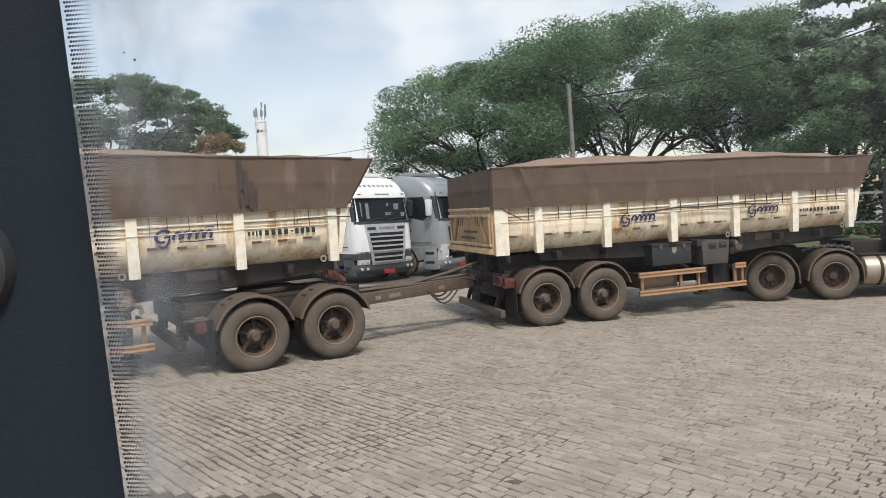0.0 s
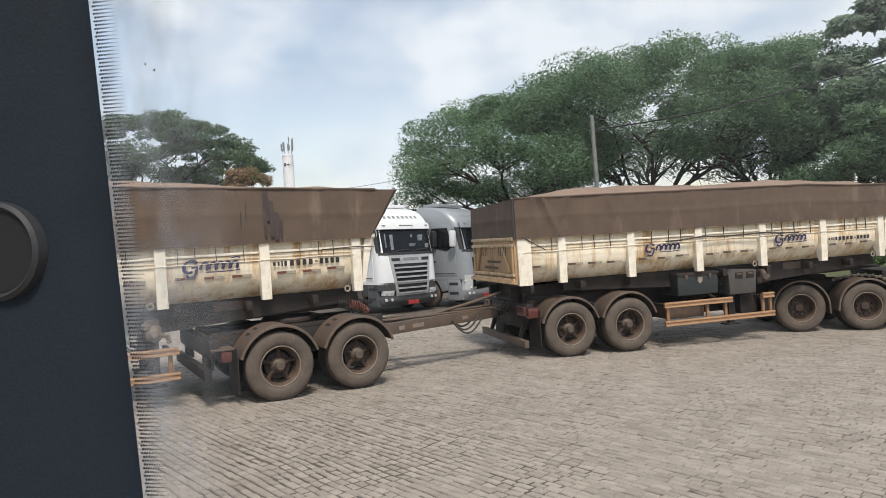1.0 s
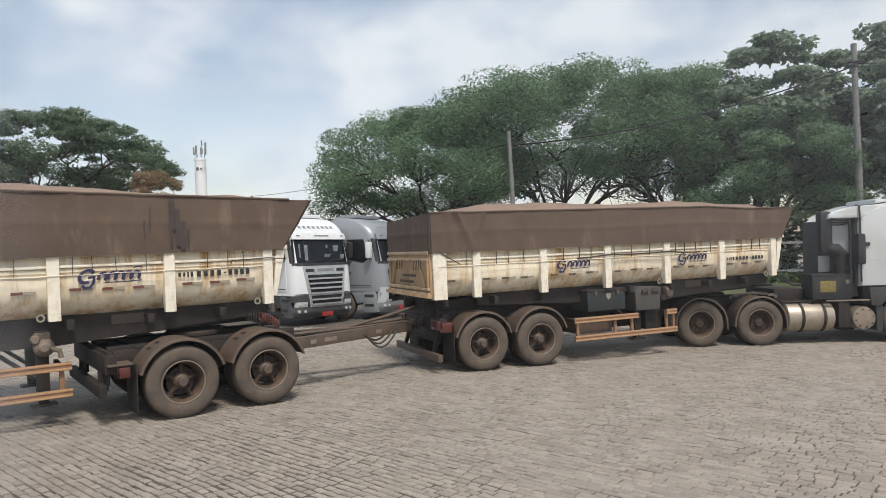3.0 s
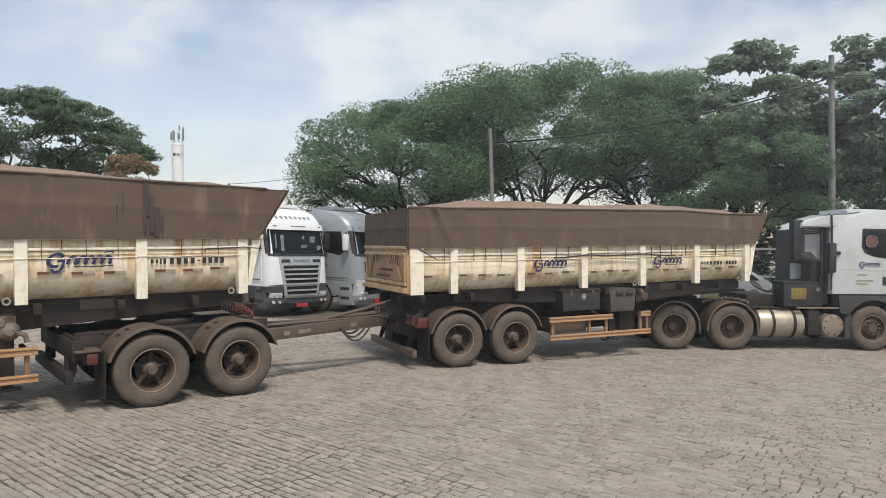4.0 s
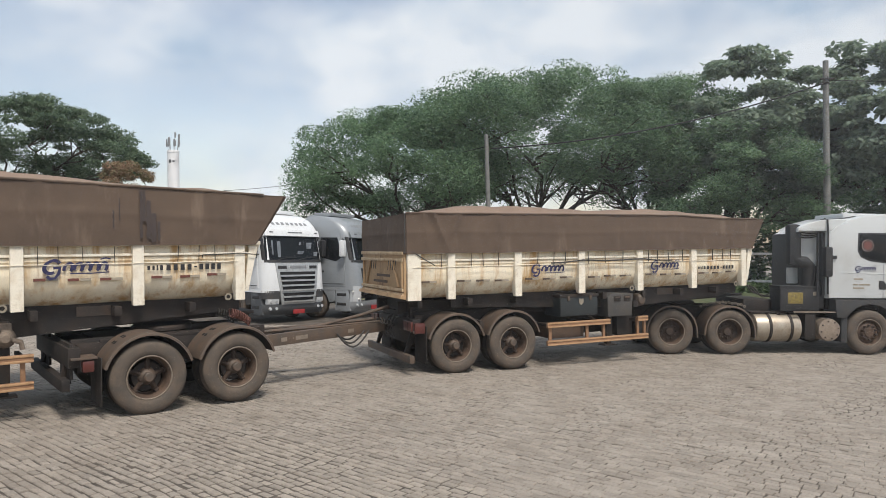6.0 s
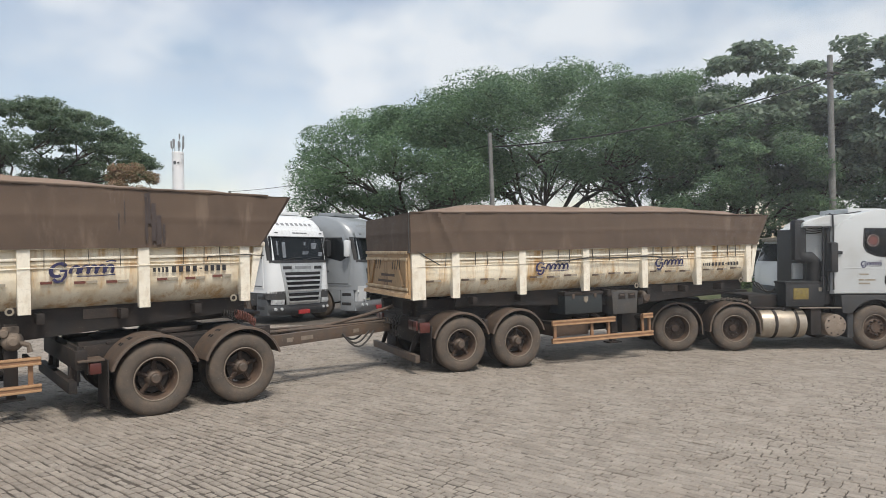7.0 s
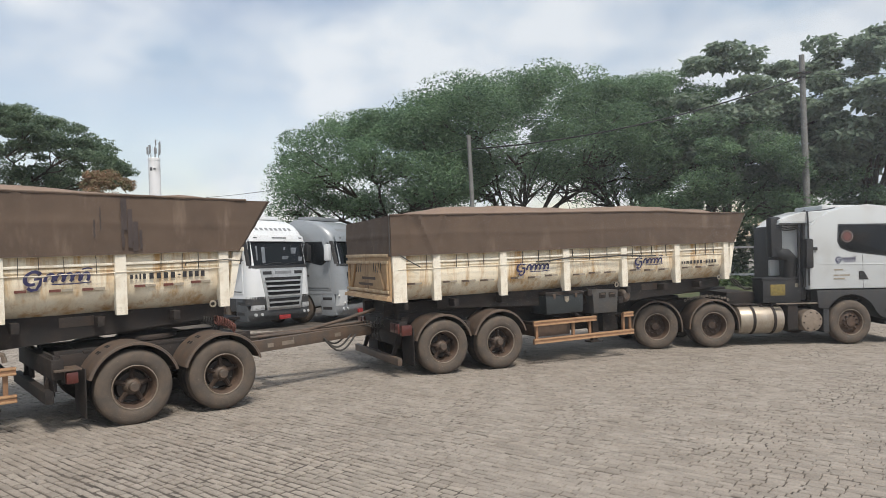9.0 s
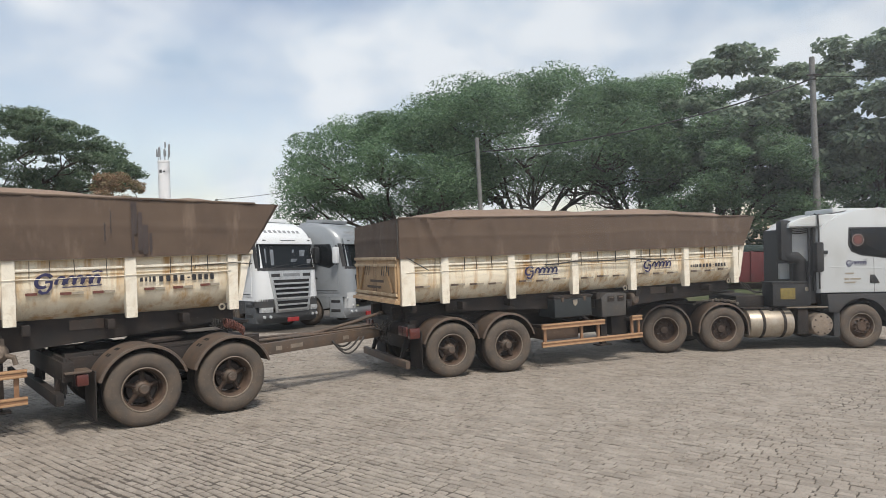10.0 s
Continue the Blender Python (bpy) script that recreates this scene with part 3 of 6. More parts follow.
    # painted marks
    if marks == 1:
        script_mark(tr, 1.815, 1.925, 0.034, 0.78)
        script_mark(tr, 4.81, 1.925, 0.034, 0.78)
        number_bar(tr, POST_GAP * 4 + 0.16, 1.862, 0.046, 1.05, 0.105)
    else:
        script_mark(tr, 4.80, 1.975, 0.034, 0.82)
        number_bar(tr, POST_GAP * 4 + 0.13, 1.955, 0.040, 1.07, 0.12)
        script_mark(tr, POST_GAP * 1 + 0.30, 1.965, 0.034, 0.78)
    for i in (3, 5):
        part("ring_mark", a_lathe([(0.030, -0.012), (0.055, -0.012), (0.055, 0.0), (0.030, 0.0)], 20, "y", (POST_GAP * i - 0.16, 0.10, 1.47)), WHITE_TAPE, tr, "small pale ring mark")
        part("mark_bracket", a_box(POST_GAP * i - 0.2, POST_GAP * i - 0.06, 0.10, 0.12, 1.42, 1.52, 0.005), CHASSIS, tr)
    # oil-stained patch on the tarpaulin
    if marks == 2:
        bm = bmesh.new()
        for k, (x, w, z0, z1) in enumerate(((6.03, 0.05, 0.06, 0.74), (6.07, 0.05, 0.30, 0.75), (6.13, 0.08, 0.05, 0.60), (6.20, 0.09, 0.0, 0.42), (6.27, 0.05, 0.02, 0.30), (5.66, 0.03, 0.20, 0.45), (5.74, 0.02, 0.30, 0.62))):
            pts = [(x + 0.005 * math.sin(2.3 * z + k), RIM_Z + z0 + (z1 - z0) * z / 8) for z in range(9)]
            add_stroke(bm, pts, w * 0.8, -0.058 - 0.001 * k, 0.002)
        part("patch", bm, TARP_PATCH, tarp, "dark stained patch on the tarpaulin", False)
    # chassis
    for y in (0.72, WIDTH - 0.72):
        bm = bmesh.new()
        add_extrude(bm, [(BOX_X0 + 0.05, 1.36), (BOX_X0 + 0.05, 1.12), (2.3, 1.02), (4.6, 1.02), (5.4, 1.10), (BOX_X1 + 0.1, 1.16), (BOX_X1 + 0.1, 1.40)], "y", y - 0.06, y + 0.06)
        part("frame_beam", bm, CHASSIS, tr)
    for i in range(8):
        part("crossmember", a_box(-0.6 + 1.05 * i, -0.5 + 1.05 * i, 0.12, WIDTH - 0.12, 1.27, 1.41, 0.01), CHASSIS, tr)
    part("subframe", an_extrude([(4.5, 1.36), (4.5, 1.08), (BOX_X1 - 0.1, 1.13), (BOX_X1 - 0.1, 1.36)], "y", 0.5, WIDTH - 0.5), CHASSIS, tr)
    part("side_sill", an_extrude([(0.2, 1.46), (0.2, 1.24), (4.4, 1.04), (BOX_X1 + 0.05, 1.24), (BOX_X1 + 0.05, 1.46)], "y", 0.36, 0.42), CHASSIS, tr)
    part("kingpin_plate", a_box(4.9, BOX_X1 + 0.35, 0.45, WIDTH - 0.45, 1.15, 1.2, 0.01), CHASSIS, tr)
    # axles and wheels
    for k, ax in enumerate((0.155, 1.39)):
        zc = 0.528 - 0.022 * k
        part("axle", a_tube([(ax, 0.5, zc), (ax, WIDTH - 0.5, zc)], 0.075, 12), CHASSIS, tr)
        wheel(tr, ax, 0.0, zc, turn=-7 + 11 * k)
        wheel(tr, ax, WIDTH, zc, far=True, turn=30)
        fender(tr, ax, -0.01, 0.54, 0.605, 15, 165, 0.62, 0.0)
        part("spring_hanger", a_box(ax - 0.62, ax - 0.5, 0.66, 0.8, 0.55, 1.14, 0.01), CHASSIS, tr)
    part("spring_hanger", a_box(1.85, 1.98, 0.66, 0.8, 0.55, 1.1, 0.01), CHASSIS, tr)
    part("spring", a_tube([(-0.55, 0.73, 0.72), (0.06, 0.73, 0.62), (0.68, 0.73, 0.74), (1.3, 0.73, 0.62), (1.9, 0.73, 0.74)], 0.05, 6), CHASSIS, tr)
    part("fender_bracket", a_box(0.64, 0.72, 0.02, 0.6, 0.80, 0.98, 0.01), CHASSIS, tr)
    part("suspension_housing", a_box(-0.65, 2.0, 0.62, WIDTH - 0.62, 0.8, 1.16, 0.04), CHASSIS, tr)
    # rear: mud flap, lamp board, bumper
    part("mud_flap", a_box(-0.47, -0.455, 0.02, 0.60, 0.22, 0.93, 0.004), CHASSIS, tr)
    part("mud_flap", a_box(-0.47, -0.455, WIDTH - 0.6, WIDTH - 0.02, 0.22, 0.93, 0.004), CHASSIS, tr)
    part("rear_beam", a_box(-0.70, -0.55, 0.12, WIDTH - 0.12, 0.85, 1.06, 0.015), CHASSIS, tr)
    for y in (0.12, WIDTH - 0.52):
        lamp = part("tail_lamp", a_box(-0.735, -0.695, y, y + 0.40, 0.84, 1.02, 0.012), LAMP_RED, tr, "dusty red tail lamp")
        part("lamp_cover", a_box(-0.743, -0.697, y + 0.14, y + 0.16, 0.85, 1.01), CHASSIS, lamp)
        part("side_marker", a_box(-0.68, -0.48, y - 0.07, y + 0.05, 0.80, 0.99, 0.012), LAMP_RED, tr)
    part("rear_plate", a_box(-0.60, -0.54, 0.5, WIDTH - 0.5, 0.55, 1.36, 0.02), CHASSIS, tr)
    part("bumper", a_box(-0.79, -0.70, 0.04, WIDTH - 0.04, 0.26, 0.40, 0.012), FENDER, tr, "grey steel underrun bumper")
    for y in (0.45, WIDTH - 0.5):
        part("bumper_arm", an_extrude([(-0.76, 0.34), (-0.70, 0.34), (-0.36, 1.1), (-0.52, 1.1)], "y", y, y + 0.06), CHASSIS, tr)
    # hoses at the rear, where the drawbar couples
    for k in range(4):
        pts = [(-0.72 - 0.16 * math.sin(t * 0.35) - 0.03 * k, 0.85 + 0.09 * k, 1.05 - 0.05 * t + 0.05 * math.sin(2.4 * t + k)) for t in range(9)]
        part("air_hose", a_tube(pts, 0.014, 6), ROPE, tr)
    for k in range(3):
        part("brake_chamber", a_lathe([(0, 0.0), (0.07, 0.005), (0.085, 0.03), (0.085, 0.16), (0.06, 0.20), (0, 0.21)], 14, "x", (-0.42 + 0.95 * k, 0.72, 0.78)), CHASSIS, tr)
    # toolbox, tanks and side guard
    if first:
        box_ = part("toolbox", a_box(2.53, 3.45, 0.10, 0.72, 0.95, 1.38, 0.02), material("dark_green_grey_toolbox", (0.025, 0.030, 0.031), 0.5, scale=3, bump=0.05), tr, "dark grey steel toolbox")
        part("toolbox_lid", a_box(2.51, 3.47, 0.085, 0.73, 1.33, 1.395, 0.015), CHASSIS, box_)
        for x in (2.72, 3.26):
            part("toolbox_latch", a_box(x - 0.03, x + 0.03, 0.075, 0.086, 1.27, 1.36, 0.004), FENDER, box_)
        part("badge", an_extrude([(2.98, 1.30), (3.09, 1.30), (3.09, 1.22), (3.035, 1.165), (2.98, 1.22)], "y", 0.088, 0.098, 0.003), WHITE_TAPE, box_, "small white shield badge")
        tank = part("water_box", an_extrude([(3.74, 0.88), (4.36, 0.88), (4.40, 1.36), (3.86, 1.39), (3.72, 1.30)], "y", 0.12, 0.6, 0.03), material("dusty_grey_box_plastic", (0.062, 0.060, 0.058), 0.6, dark=(0.09, 0.075, 0.06), scale=4, spots=0.6, bump=0.08), tr, "grey plastic box with two openings")
        for x in (3.88, 4.14):
            part("opening", a_box(x, x + 0.17, 0.108, 0.118, 1.20, 1.32, 0.01), CHASSIS, tank)
            part("opening_handle", a_box(x + 0.03, x + 0.14, 0.095, 0.110, 1.27, 1.30, 0.004), FENDER, tank)
        part("air_tank", a_lathe([(0, 0), (0.08, 0.01), (0.13, 0.06), (0.14, 0.1), (0.14, 0.5), (0.1, 0.58), (0, 0.6)], 20, "y", (4.66, 0.14, 1.20)), FENDER, tr)
        part("valve", a_box(4.42, 4.56, 0.15, 0.4, 1.05, 1.2, 0.02), CHASSIS, tr)
    guard = new("side_guard")
    guard.parent = tr
    g0, g1 = (2.15, 4.69) if first else (2.10, 4.68)
    for x0, x1, z in ((g0, g1, 0.44), (g0, g0 + 1.55 if first else g1, 0.80)) + (((4.42, g1, 0.82),) if first else ()):
        rail = part("guard_rail", a_box(x0, x1, 0.0, 0.05, z - 0.055, z + 0.055, 0.008), ORANGE, guard, "faded orange steel guard rail")
        part("rail_edge", a_box(x0, x1, -0.012, 0.0, z + 0.02, z + 0.05, 0.004), ORANGE_LIGHT, rail)
        part("rail_edge", a_box(x0, x1, -0.012, 0.0, z - 0.05, z - 0.02, 0.004), ORANGE_LIGHT, rail)
    for x in ((g0 + 0.10, g0 + 1.0, g0 + 1.42, 4.46, 4.64) if first else (g0 + 0.1, g0 + 1.0, g1 - 0.12)):
        part("guard_post", a_box(x - 0.03, x + 0.03, 0.05, 0.10, 0.42, 0.84, 0.006), ORANGE, guard)
        part("guard_arm", a_box(x - 0.03, x + 0.03, 0.10, 0.75, 0.76, 0.82, 0.006), CHASSIS, guard)
    if first:
        part("guard_plate", a_box(g0 + 0.22, g0 + 1.05, 0.25, 0.9, 0.49, 0.76, 0.02), RIM, guard)
        # added dark block, stands in for the shade under the trailer
        part("shade_block", a_box(g0 + 0.1, 4.5, 0.95, 1.5, 0.46, 1.02, 0.03), CHASSIS, tr)
        part("guard_plate", a_box(4.1, 4.5, 0.3, 0.9, 0.45, 0.9, 0.02), CHASSIS, guard)
    # landing legs
    lx = 3.90 if first else 4.36
    for y in (0.30, WIDTH - 0.45):
        leg = part("landing_leg", a_box(lx - 0.08, lx + 0.08, y, y + 0.15, 0.42, 1.28, 0.012), CHASSIS, tr)
        part("leg_tube", a_box(lx - 0.06, lx + 0.06, y + 0.02, y + 0.13, 0.28, 0.45, 0.008), CHASSIS, leg)
        part("leg_foot", a_box(lx - 0.16, lx + 0.16, y - 0.04, y + 0.19, 0.25, 0.28, 0.006), CHASSIS, leg)
        bm = a_lathe([(0, -0.16), (0.05, -0.155), (0.075, -0.13), (0.08, -0.09), (0.115, -0.07), (0.135, -0.03), (0.135, 0.0), (0, 0.0)], 18, "y", (lx + 0.02, y, 1.06))
        add_lathe(bm, [(0, -0.10), (0.045, -0.098), (0.06, -0.07), (0.065, 0.0)], 14, "y", (lx - 0.08, y, 1.17))
        add_tube(bm, [(lx + 0.06, y - 0.07, 1.05), (lx + 0.20, y - 0.07, 1.0), (lx + 0.22, y - 0.07, 0.90)], 0.035, 8)
        add_box(bm, lx - 0.10, lx + 0.10, y - 0.06, y - 0.005, 1.12, 1.26, 0.02)
        part("leg_gearbox", bm, GEARBOX, leg, "dusty leg gearbox")
        part("leg_brace", a_tube([(lx - 0.06, y + 0.08, 0.62), (lx - 0.78, y + 0.35, 1.2)], 0.035, 6), CHASSIS, leg)
    part("leg_shaft", a_tube([(lx, 0.4, 1.06), (lx, WIDTH - 0.4, 1.06)], 0.03, 8), CHASSIS, tr)
    part("plate", a_box(5.25, 5.70, 0.352, 0.359, 1.28, 1.42, 0.004), FENDER, tr, "small grey maker's plate without lettering")
    return tr


A1, A2 = 24.49, 37.74
TILT1, TILT2 = 1.38, 1.265
trailer_1 = semi_trailer("semi_trailer", pose(0.032, 13.083, -0.017, 0, -TILT1, A1), "cream half-round tipper trailer under a brown tarpaulin", 1, 1)
trailer_2 = semi_trailer("semi_trailer", pose(-9.183, 6.316, -0.077, 0, -TILT2, A2), "cream half-round tipper trailer with a stained tarpaulin on a dolly", 2, 0)


# ---- dolly ----
def dolly():
    d = thing("converter_dolly", pose(-4.118, 9.604, -0.01, 0, -1.2, 39.4), "dusty black two-axle dolly with a long drawbar", "dolly")
    for k, ax in enumerate((0.0, 1.265)):
        zc = 0.515
        wheel(d, ax, 0.0, zc, turn=4 - 2 * k)
        wheel(d, ax, WIDTH, zc, far=True, turn=20)
        part("axle", a_tube([(ax, 0.5, zc), (ax, WIDTH - 0.5, zc)], 0.075, 12), CHASSIS, d)
        fender(d, ax, -0.02, 0.52, 0.615, 17, 163, 0.66, 0.0)
        for i in range(4):
            part("fender_slot", a_box(-0.026, 0.026, 0.30 + 0.09 * (i % 2), 0.36 + 0.09 * (i % 2), 0.606, 0.618), GRILLE_BLACK, d, "", False, pose(ax, -0.02, 0.52) @ Matrix.Rotation(radians(90 - 128 + 13 * (i // 2)), 4, "Y"))
    for y in (0.75, WIDTH - 0.75):
        part("frame_beam", a_box(-0.85, 2.0, y - 0.06, y + 0.06, 0.80, 1.04, 0.012), CHASSIS, d)
        part("spring", a_tube([(-0.55, y, 0.76), (0.0, y, 0.64), (0.63, y, 0.76), (1.26, y, 0.64), (1.8, y, 0.76)], 0.05, 6), CHASSIS, d)
    part("axle_subframe", a_box(-0.8, 1.9, 0.62, WIDTH - 0.62, 0.58, 0.99, 0.03), CHASSIS, d)
    part("fifth_wheel", a_lathe([(0, 1.06), (0.42, 1.06), (0.45, 1.03), (0.45, 0.99), (0, 0.99)], 28, "z", (0.55, WIDTH / 2, 0.06)), CHASSIS, d)
    part("cover_plate", a_box(-0.5, 1.9, 0.62, WIDTH - 0.62, 0.98, 1.02, 0.01), CHASSIS, d)
    # rear: bumper, flaps, lamp
    part("rear_frame", a_box(-1.0, -0.85, 0.1, WIDTH - 0.1, 0.74, 1.0, 0.015), CHASSIS, d)
    part("bumper", a_box(-1.08, -0.98, 0.10, WIDTH - 0.10, 0.44, 0.60, 0.012), CHASSIS, d)
    for y in (0.4, 1.9):
        part("bumper_arm", an_extrude([(-1.06, 0.5), (-0.98, 0.5), (-0.80, 0.95), (-0.95, 0.98)], "y", y, y + 0.06), CHASSIS, d)
        part("rear_panel", a_box(-0.97, -0.93, y - 0.25, y + 0.40, 0.58, 1.05, 0.01), CHASSIS, d)
    for y in (0.02, WIDTH - 0.62):
        part("mud_flap", a_box(-0.625, -0.61, y, y + 0.60, 0.20, 0.85, 0.004), CHASSIS, d)
        lamp = part("tail_lamp", a_box(-0.84, -0.70, y + 0.0, y + 0.14, 0.68, 0.83, 0.015), LAMP_RED, d, "dusty red tail lamp")
        part("lamp_shelf", a_box(-0.98, -0.66, y - 0.01, y + 0.34, 0.85, 0.875, 0.005), FENDER, lamp)
    # drawbar: an A-frame to the coupling of the trailer ahead
    tip = (5.0, 1.42, 0.75)
    for y in (0.78, WIDTH - 0.78):
        bm = bmesh.new()
        v0 = Vector((1.9, y, 0.665))
        v1 = Vector((tip[0] - 0.25, tip[1] + (0.1 if y > 1.2 else -0.1), 0.655))
        for a, b in ((v0, v1),):
            dvec = (b - a)
            ln = dvec.length
            ang = math.atan2(dvec.y, dvec.x)
            add_box(bm, 0, ln, -0.05, 0.05, -0.02, 0.18, 0.01, Matrix.Translation(a) @ Matrix.Rotation(ang, 4, "Z"))
        beam = part("drawbar_beam", bm, FENDER, d)
        if y < 1.2:
            for u, w, mat in ((0.45, 0.12, RIM_LIP), (0.75, 0.26, RIM_LIP), (1.95, 0.14, RIM_LIP)):
                part("worn_sticker", a_box(u, u + w, -0.054, -0.0505, 0.04, 0.11), mat, beam, "worn pale sticker", False, Matrix.Translation(v0) @ Matrix.Rotation(math.atan2(v1.y - v0.y, v1.x - v0.x), 4, "Z"))
    part("drawbar_tie", a_box(2.6, 2.72, 0.90, WIDTH - 0.90, 0.68, 0.82, 0.01), CHASSIS, d)
    part("drawbar_head", a_box(tip[0] - 0.55, tip[0] - 0.05, tip[1] - 0.14, tip[1] + 0.14, 0.66, 0.84, 0.02), CHASSIS, d)
    part("drawbar_eye", a_lathe([(0.06, -0.04), (0.1, -0.03), (0.1, 0.03), (0.06, 0.04)], 20, "z", (tip[0] + 0.03, tip[1], 0.75)), CHASSIS, d)
    part("brace_rod", a_tube([(2.1, 1.05, 0.87), (3.25, 1.22, 0.86), (4.2, 1.25, 1.0), (tip[0] - 0.15, 1.28, 1.12)], 0.032, 8), FENDER, d)
    part("brace_rod", a_tube([(1.9, 0.98, 0.88), (3.2, 1.1, 0.86), (tip[0] - 0.3, 1.25, 0.85)], 0.022, 8), FENDER, d)
    part("brace_rod", a_tube([(1.95, 1.6, 0.86), (3.4, 1.5, 0.85), (tip[0] - 0.2, 1.4, 0.88)], 0.022, 8), FENDER, d)
    # coiled hoses
    coil = material("red_coiled_hose", (0.15, 0.055, 0.04), 0.6, dark=(0.06, 0.03, 0.022), bump=0.05)
    for k, (x, y, z) in enumerate(((1.36, 0.55, 1.30), (1.46, 0.72, 1.26), (1.25, 0.85, 1.30))):
        pts = [(x + 0.0052 * t, y + 0.06 * math.sin(t * 0.8), z - 0.02 + 0.065 * math.cos(t * 0.8) - 0.16 * (t / 60.0) ** 2) for t in range(60)]
        part("coil_hose", a_tube(pts, 0.010, 6), coil if k < 2 else ROPE, d, "red coiled air hose" if k < 2 else "")
    for k in range(3):
        pts = [(3.55 + 0.03 * k + (0.085 - 0.01 * k) * t, 1.02 + 0.08 * k, 0.72 - (0.27 - 0.06 * k) * math.sin(math.pi * t / 8)) for t in range(9)]
        part("air_hose", a_tube(pts, 0.018, 6), ROPE, d)
    for k in range(2):
        pts = [(4.55 + 0.016 * t, 1.1 + 0.05 * math.sin(t * 1.3) + 0.1 * k, 0.88 + 0.05 * math.cos(t * 1.3) - 0.004 * t) for t in range(20)]
        part("coil_hose", a_tube(pts, 0.011, 6), ROPE, d)
    return d


dolly()


# ---- tractor unit ----
def tractor():
    t = thing("tractor_unit", pose(5.103, 15.972, 0.0, 0, 0, 3.24), "white cab-over truck tractor coupled to the front trailer", "truck")
    for ax, dual in ((0.0, True), (1.358, True), (4.70, False)):
        wheel(t, ax, 0.0 if dual else 0.04, 0.515, dual=dual, spokes=0, turn=11 * ax)
        wheel(t, ax, WIDTH, 0.515, dual=dual, spokes=0, far=True, turn=25)
        part("axle", a_tube([(ax, 0.5, 0.515), (ax, WIDTH - 0.5, 0.515)], 0.08, 12), CHASSIS, t)
        if dual:
            fender(t, ax, -0.02, 0.52, 0.60, -4, 178, 0.62, 0.10)
            part("fender_stay", a_tube([(ax + 0.66, 0.2, 0.62), (ax + 0.66, 0.85, 0.66)], 0.02, 6), CHASSIS, t)
    for y in (0.86, WIDTH - 0.86):
        part("frame_rail", a_box(-0.75, 5.9, y - 0.05, y + 0.05, 0.78, 1.06, 0.012), CHASSIS, t)
    part("deck_plate", a_box(1.95, 4.15, 0.25, WIDTH - 0.25, 0.945, 0.975, 0.008), CHASSIS, t)
    part("deck_edge", a_box(2.9, 4.2, 0.06, 0.12, 0.965, 0.995, 0.008), RIM_LIP, t)
    part("deck_locker", a_box(1.9, 2.6, 0.5, 2.0, 0.95, 1.25, 0.03), CHASSIS, t)
    part("fifth_wheel", a_lathe([(0, 1.16), (0.44, 1.16), (0.47, 1.13), (0.47, 1.08), (0.3, 1.02), (0, 1.02)], 28, "z", (0.55, WIDTH / 2, 0)), CHASSIS, t)
    for i in range(15):
        part("chain_link", a_lathe([(0.016, -0.012), (0.034, -0.008), (0.034, 0.008), (0.016, 0.012)], 8, "y", (0.86 + 0.075 * i, 0.45, 1.16 - 0.0017 * (i - 7) ** 2 + 0.02 * (i % 2))), RIM_LIP, t)
    # fuel tank with straps
    tank = part("fuel_tank", a_lathe([(0, 2.0), (0.25, 2.005), (0.325, 2.04), (0.34, 2.09), (0.34, 3.04), (0.325, 3.09), (0.25, 3.12), (0, 3.125)], 40, "x", (0, 0.40, 0.60)), TANK, t, "dusty aluminium fuel tank")
    for x in (2.36, 2.86):
        part("tank_strap", a_lathe([(0.343, x - 0.035), (0.352, x - 0.033), (0.352, x + 0.033), (0.343, x + 0.035)], 40, "x", (0, 0.40, 0.60)), CHASSIS, tank)
    part("tank_cap", a_lathe([(0, 0.98), (0.05, 0.98), (0.055, 0.96), (0.055, 0.9)], 16, "z", (2.62, 0.28, 0)), CHASSIS, tank)
    part("battery_housing", a_box(3.18, 3.44, 0.10, 0.7, 0.35, 0.95, 0.03), CHASSIS, t)
    disc = part("air_reservoir", a_lathe([(0, 0.05), (0.21, 0.05), (0.255, 0.065), (0.265, 0.10), (0.265, 0.6), (0.2, 0.66), (0, 0.67)], 36, "y", (3.77, 0.04, 0.565)), material("tan_reservoir_paint", (0.25, 0.20, 0.155), 0.6, scale=6, bump=0.05), t, "tan round end of a reservoir with a ring of bolts")
    for i in range(8):
        a = 2 * math.pi * i / 8 + 0.2
        part("bolt", a_lathe([(0, -0.012), (0.016, -0.012), (0.018, 0.015)], 8, "y", (3.77 + 0.205 * math.cos(a), 0.085, 0.565 + 0.205 * math.sin(a))), CHASSIS, disc)
    part("step_panel", a_box(4.05, 4.2, 0.10, 0.6, 0.28, 1.0, 0.02), ARCH_PLASTIC, t)
    # black box behind the cab with a faded yellow plate
    bx = part("equipment_box", a_box(2.62, 3.55, 0.16, 0.66, 1.0, 1.56, 0.03), DARK_PLASTIC, t, "black equipment box on the deck")
    part("worn_sticker", a_box(2.80, 3.16, 0.15, 0.158, 1.17, 1.43, 0.003), material("worn_yellow_sticker", (0.28, 0.21, 0.05), 0.6, dark=(0.05, 0.045, 0.03), scale=14, spots=0.95, bump=0.05), bx, "worn yellow sticker, its lettering gone")
    part("box_label", a_box(3.40, 3.52, 0.15, 0.158, 1.36, 1.45, 0.003), WHITE_TAPE, bx)
    part("box_lid", a_box(2.60, 3.57, 0.15, 0.67, 1.53, 1.585, 0.015), DARK_PLASTIC, bx)
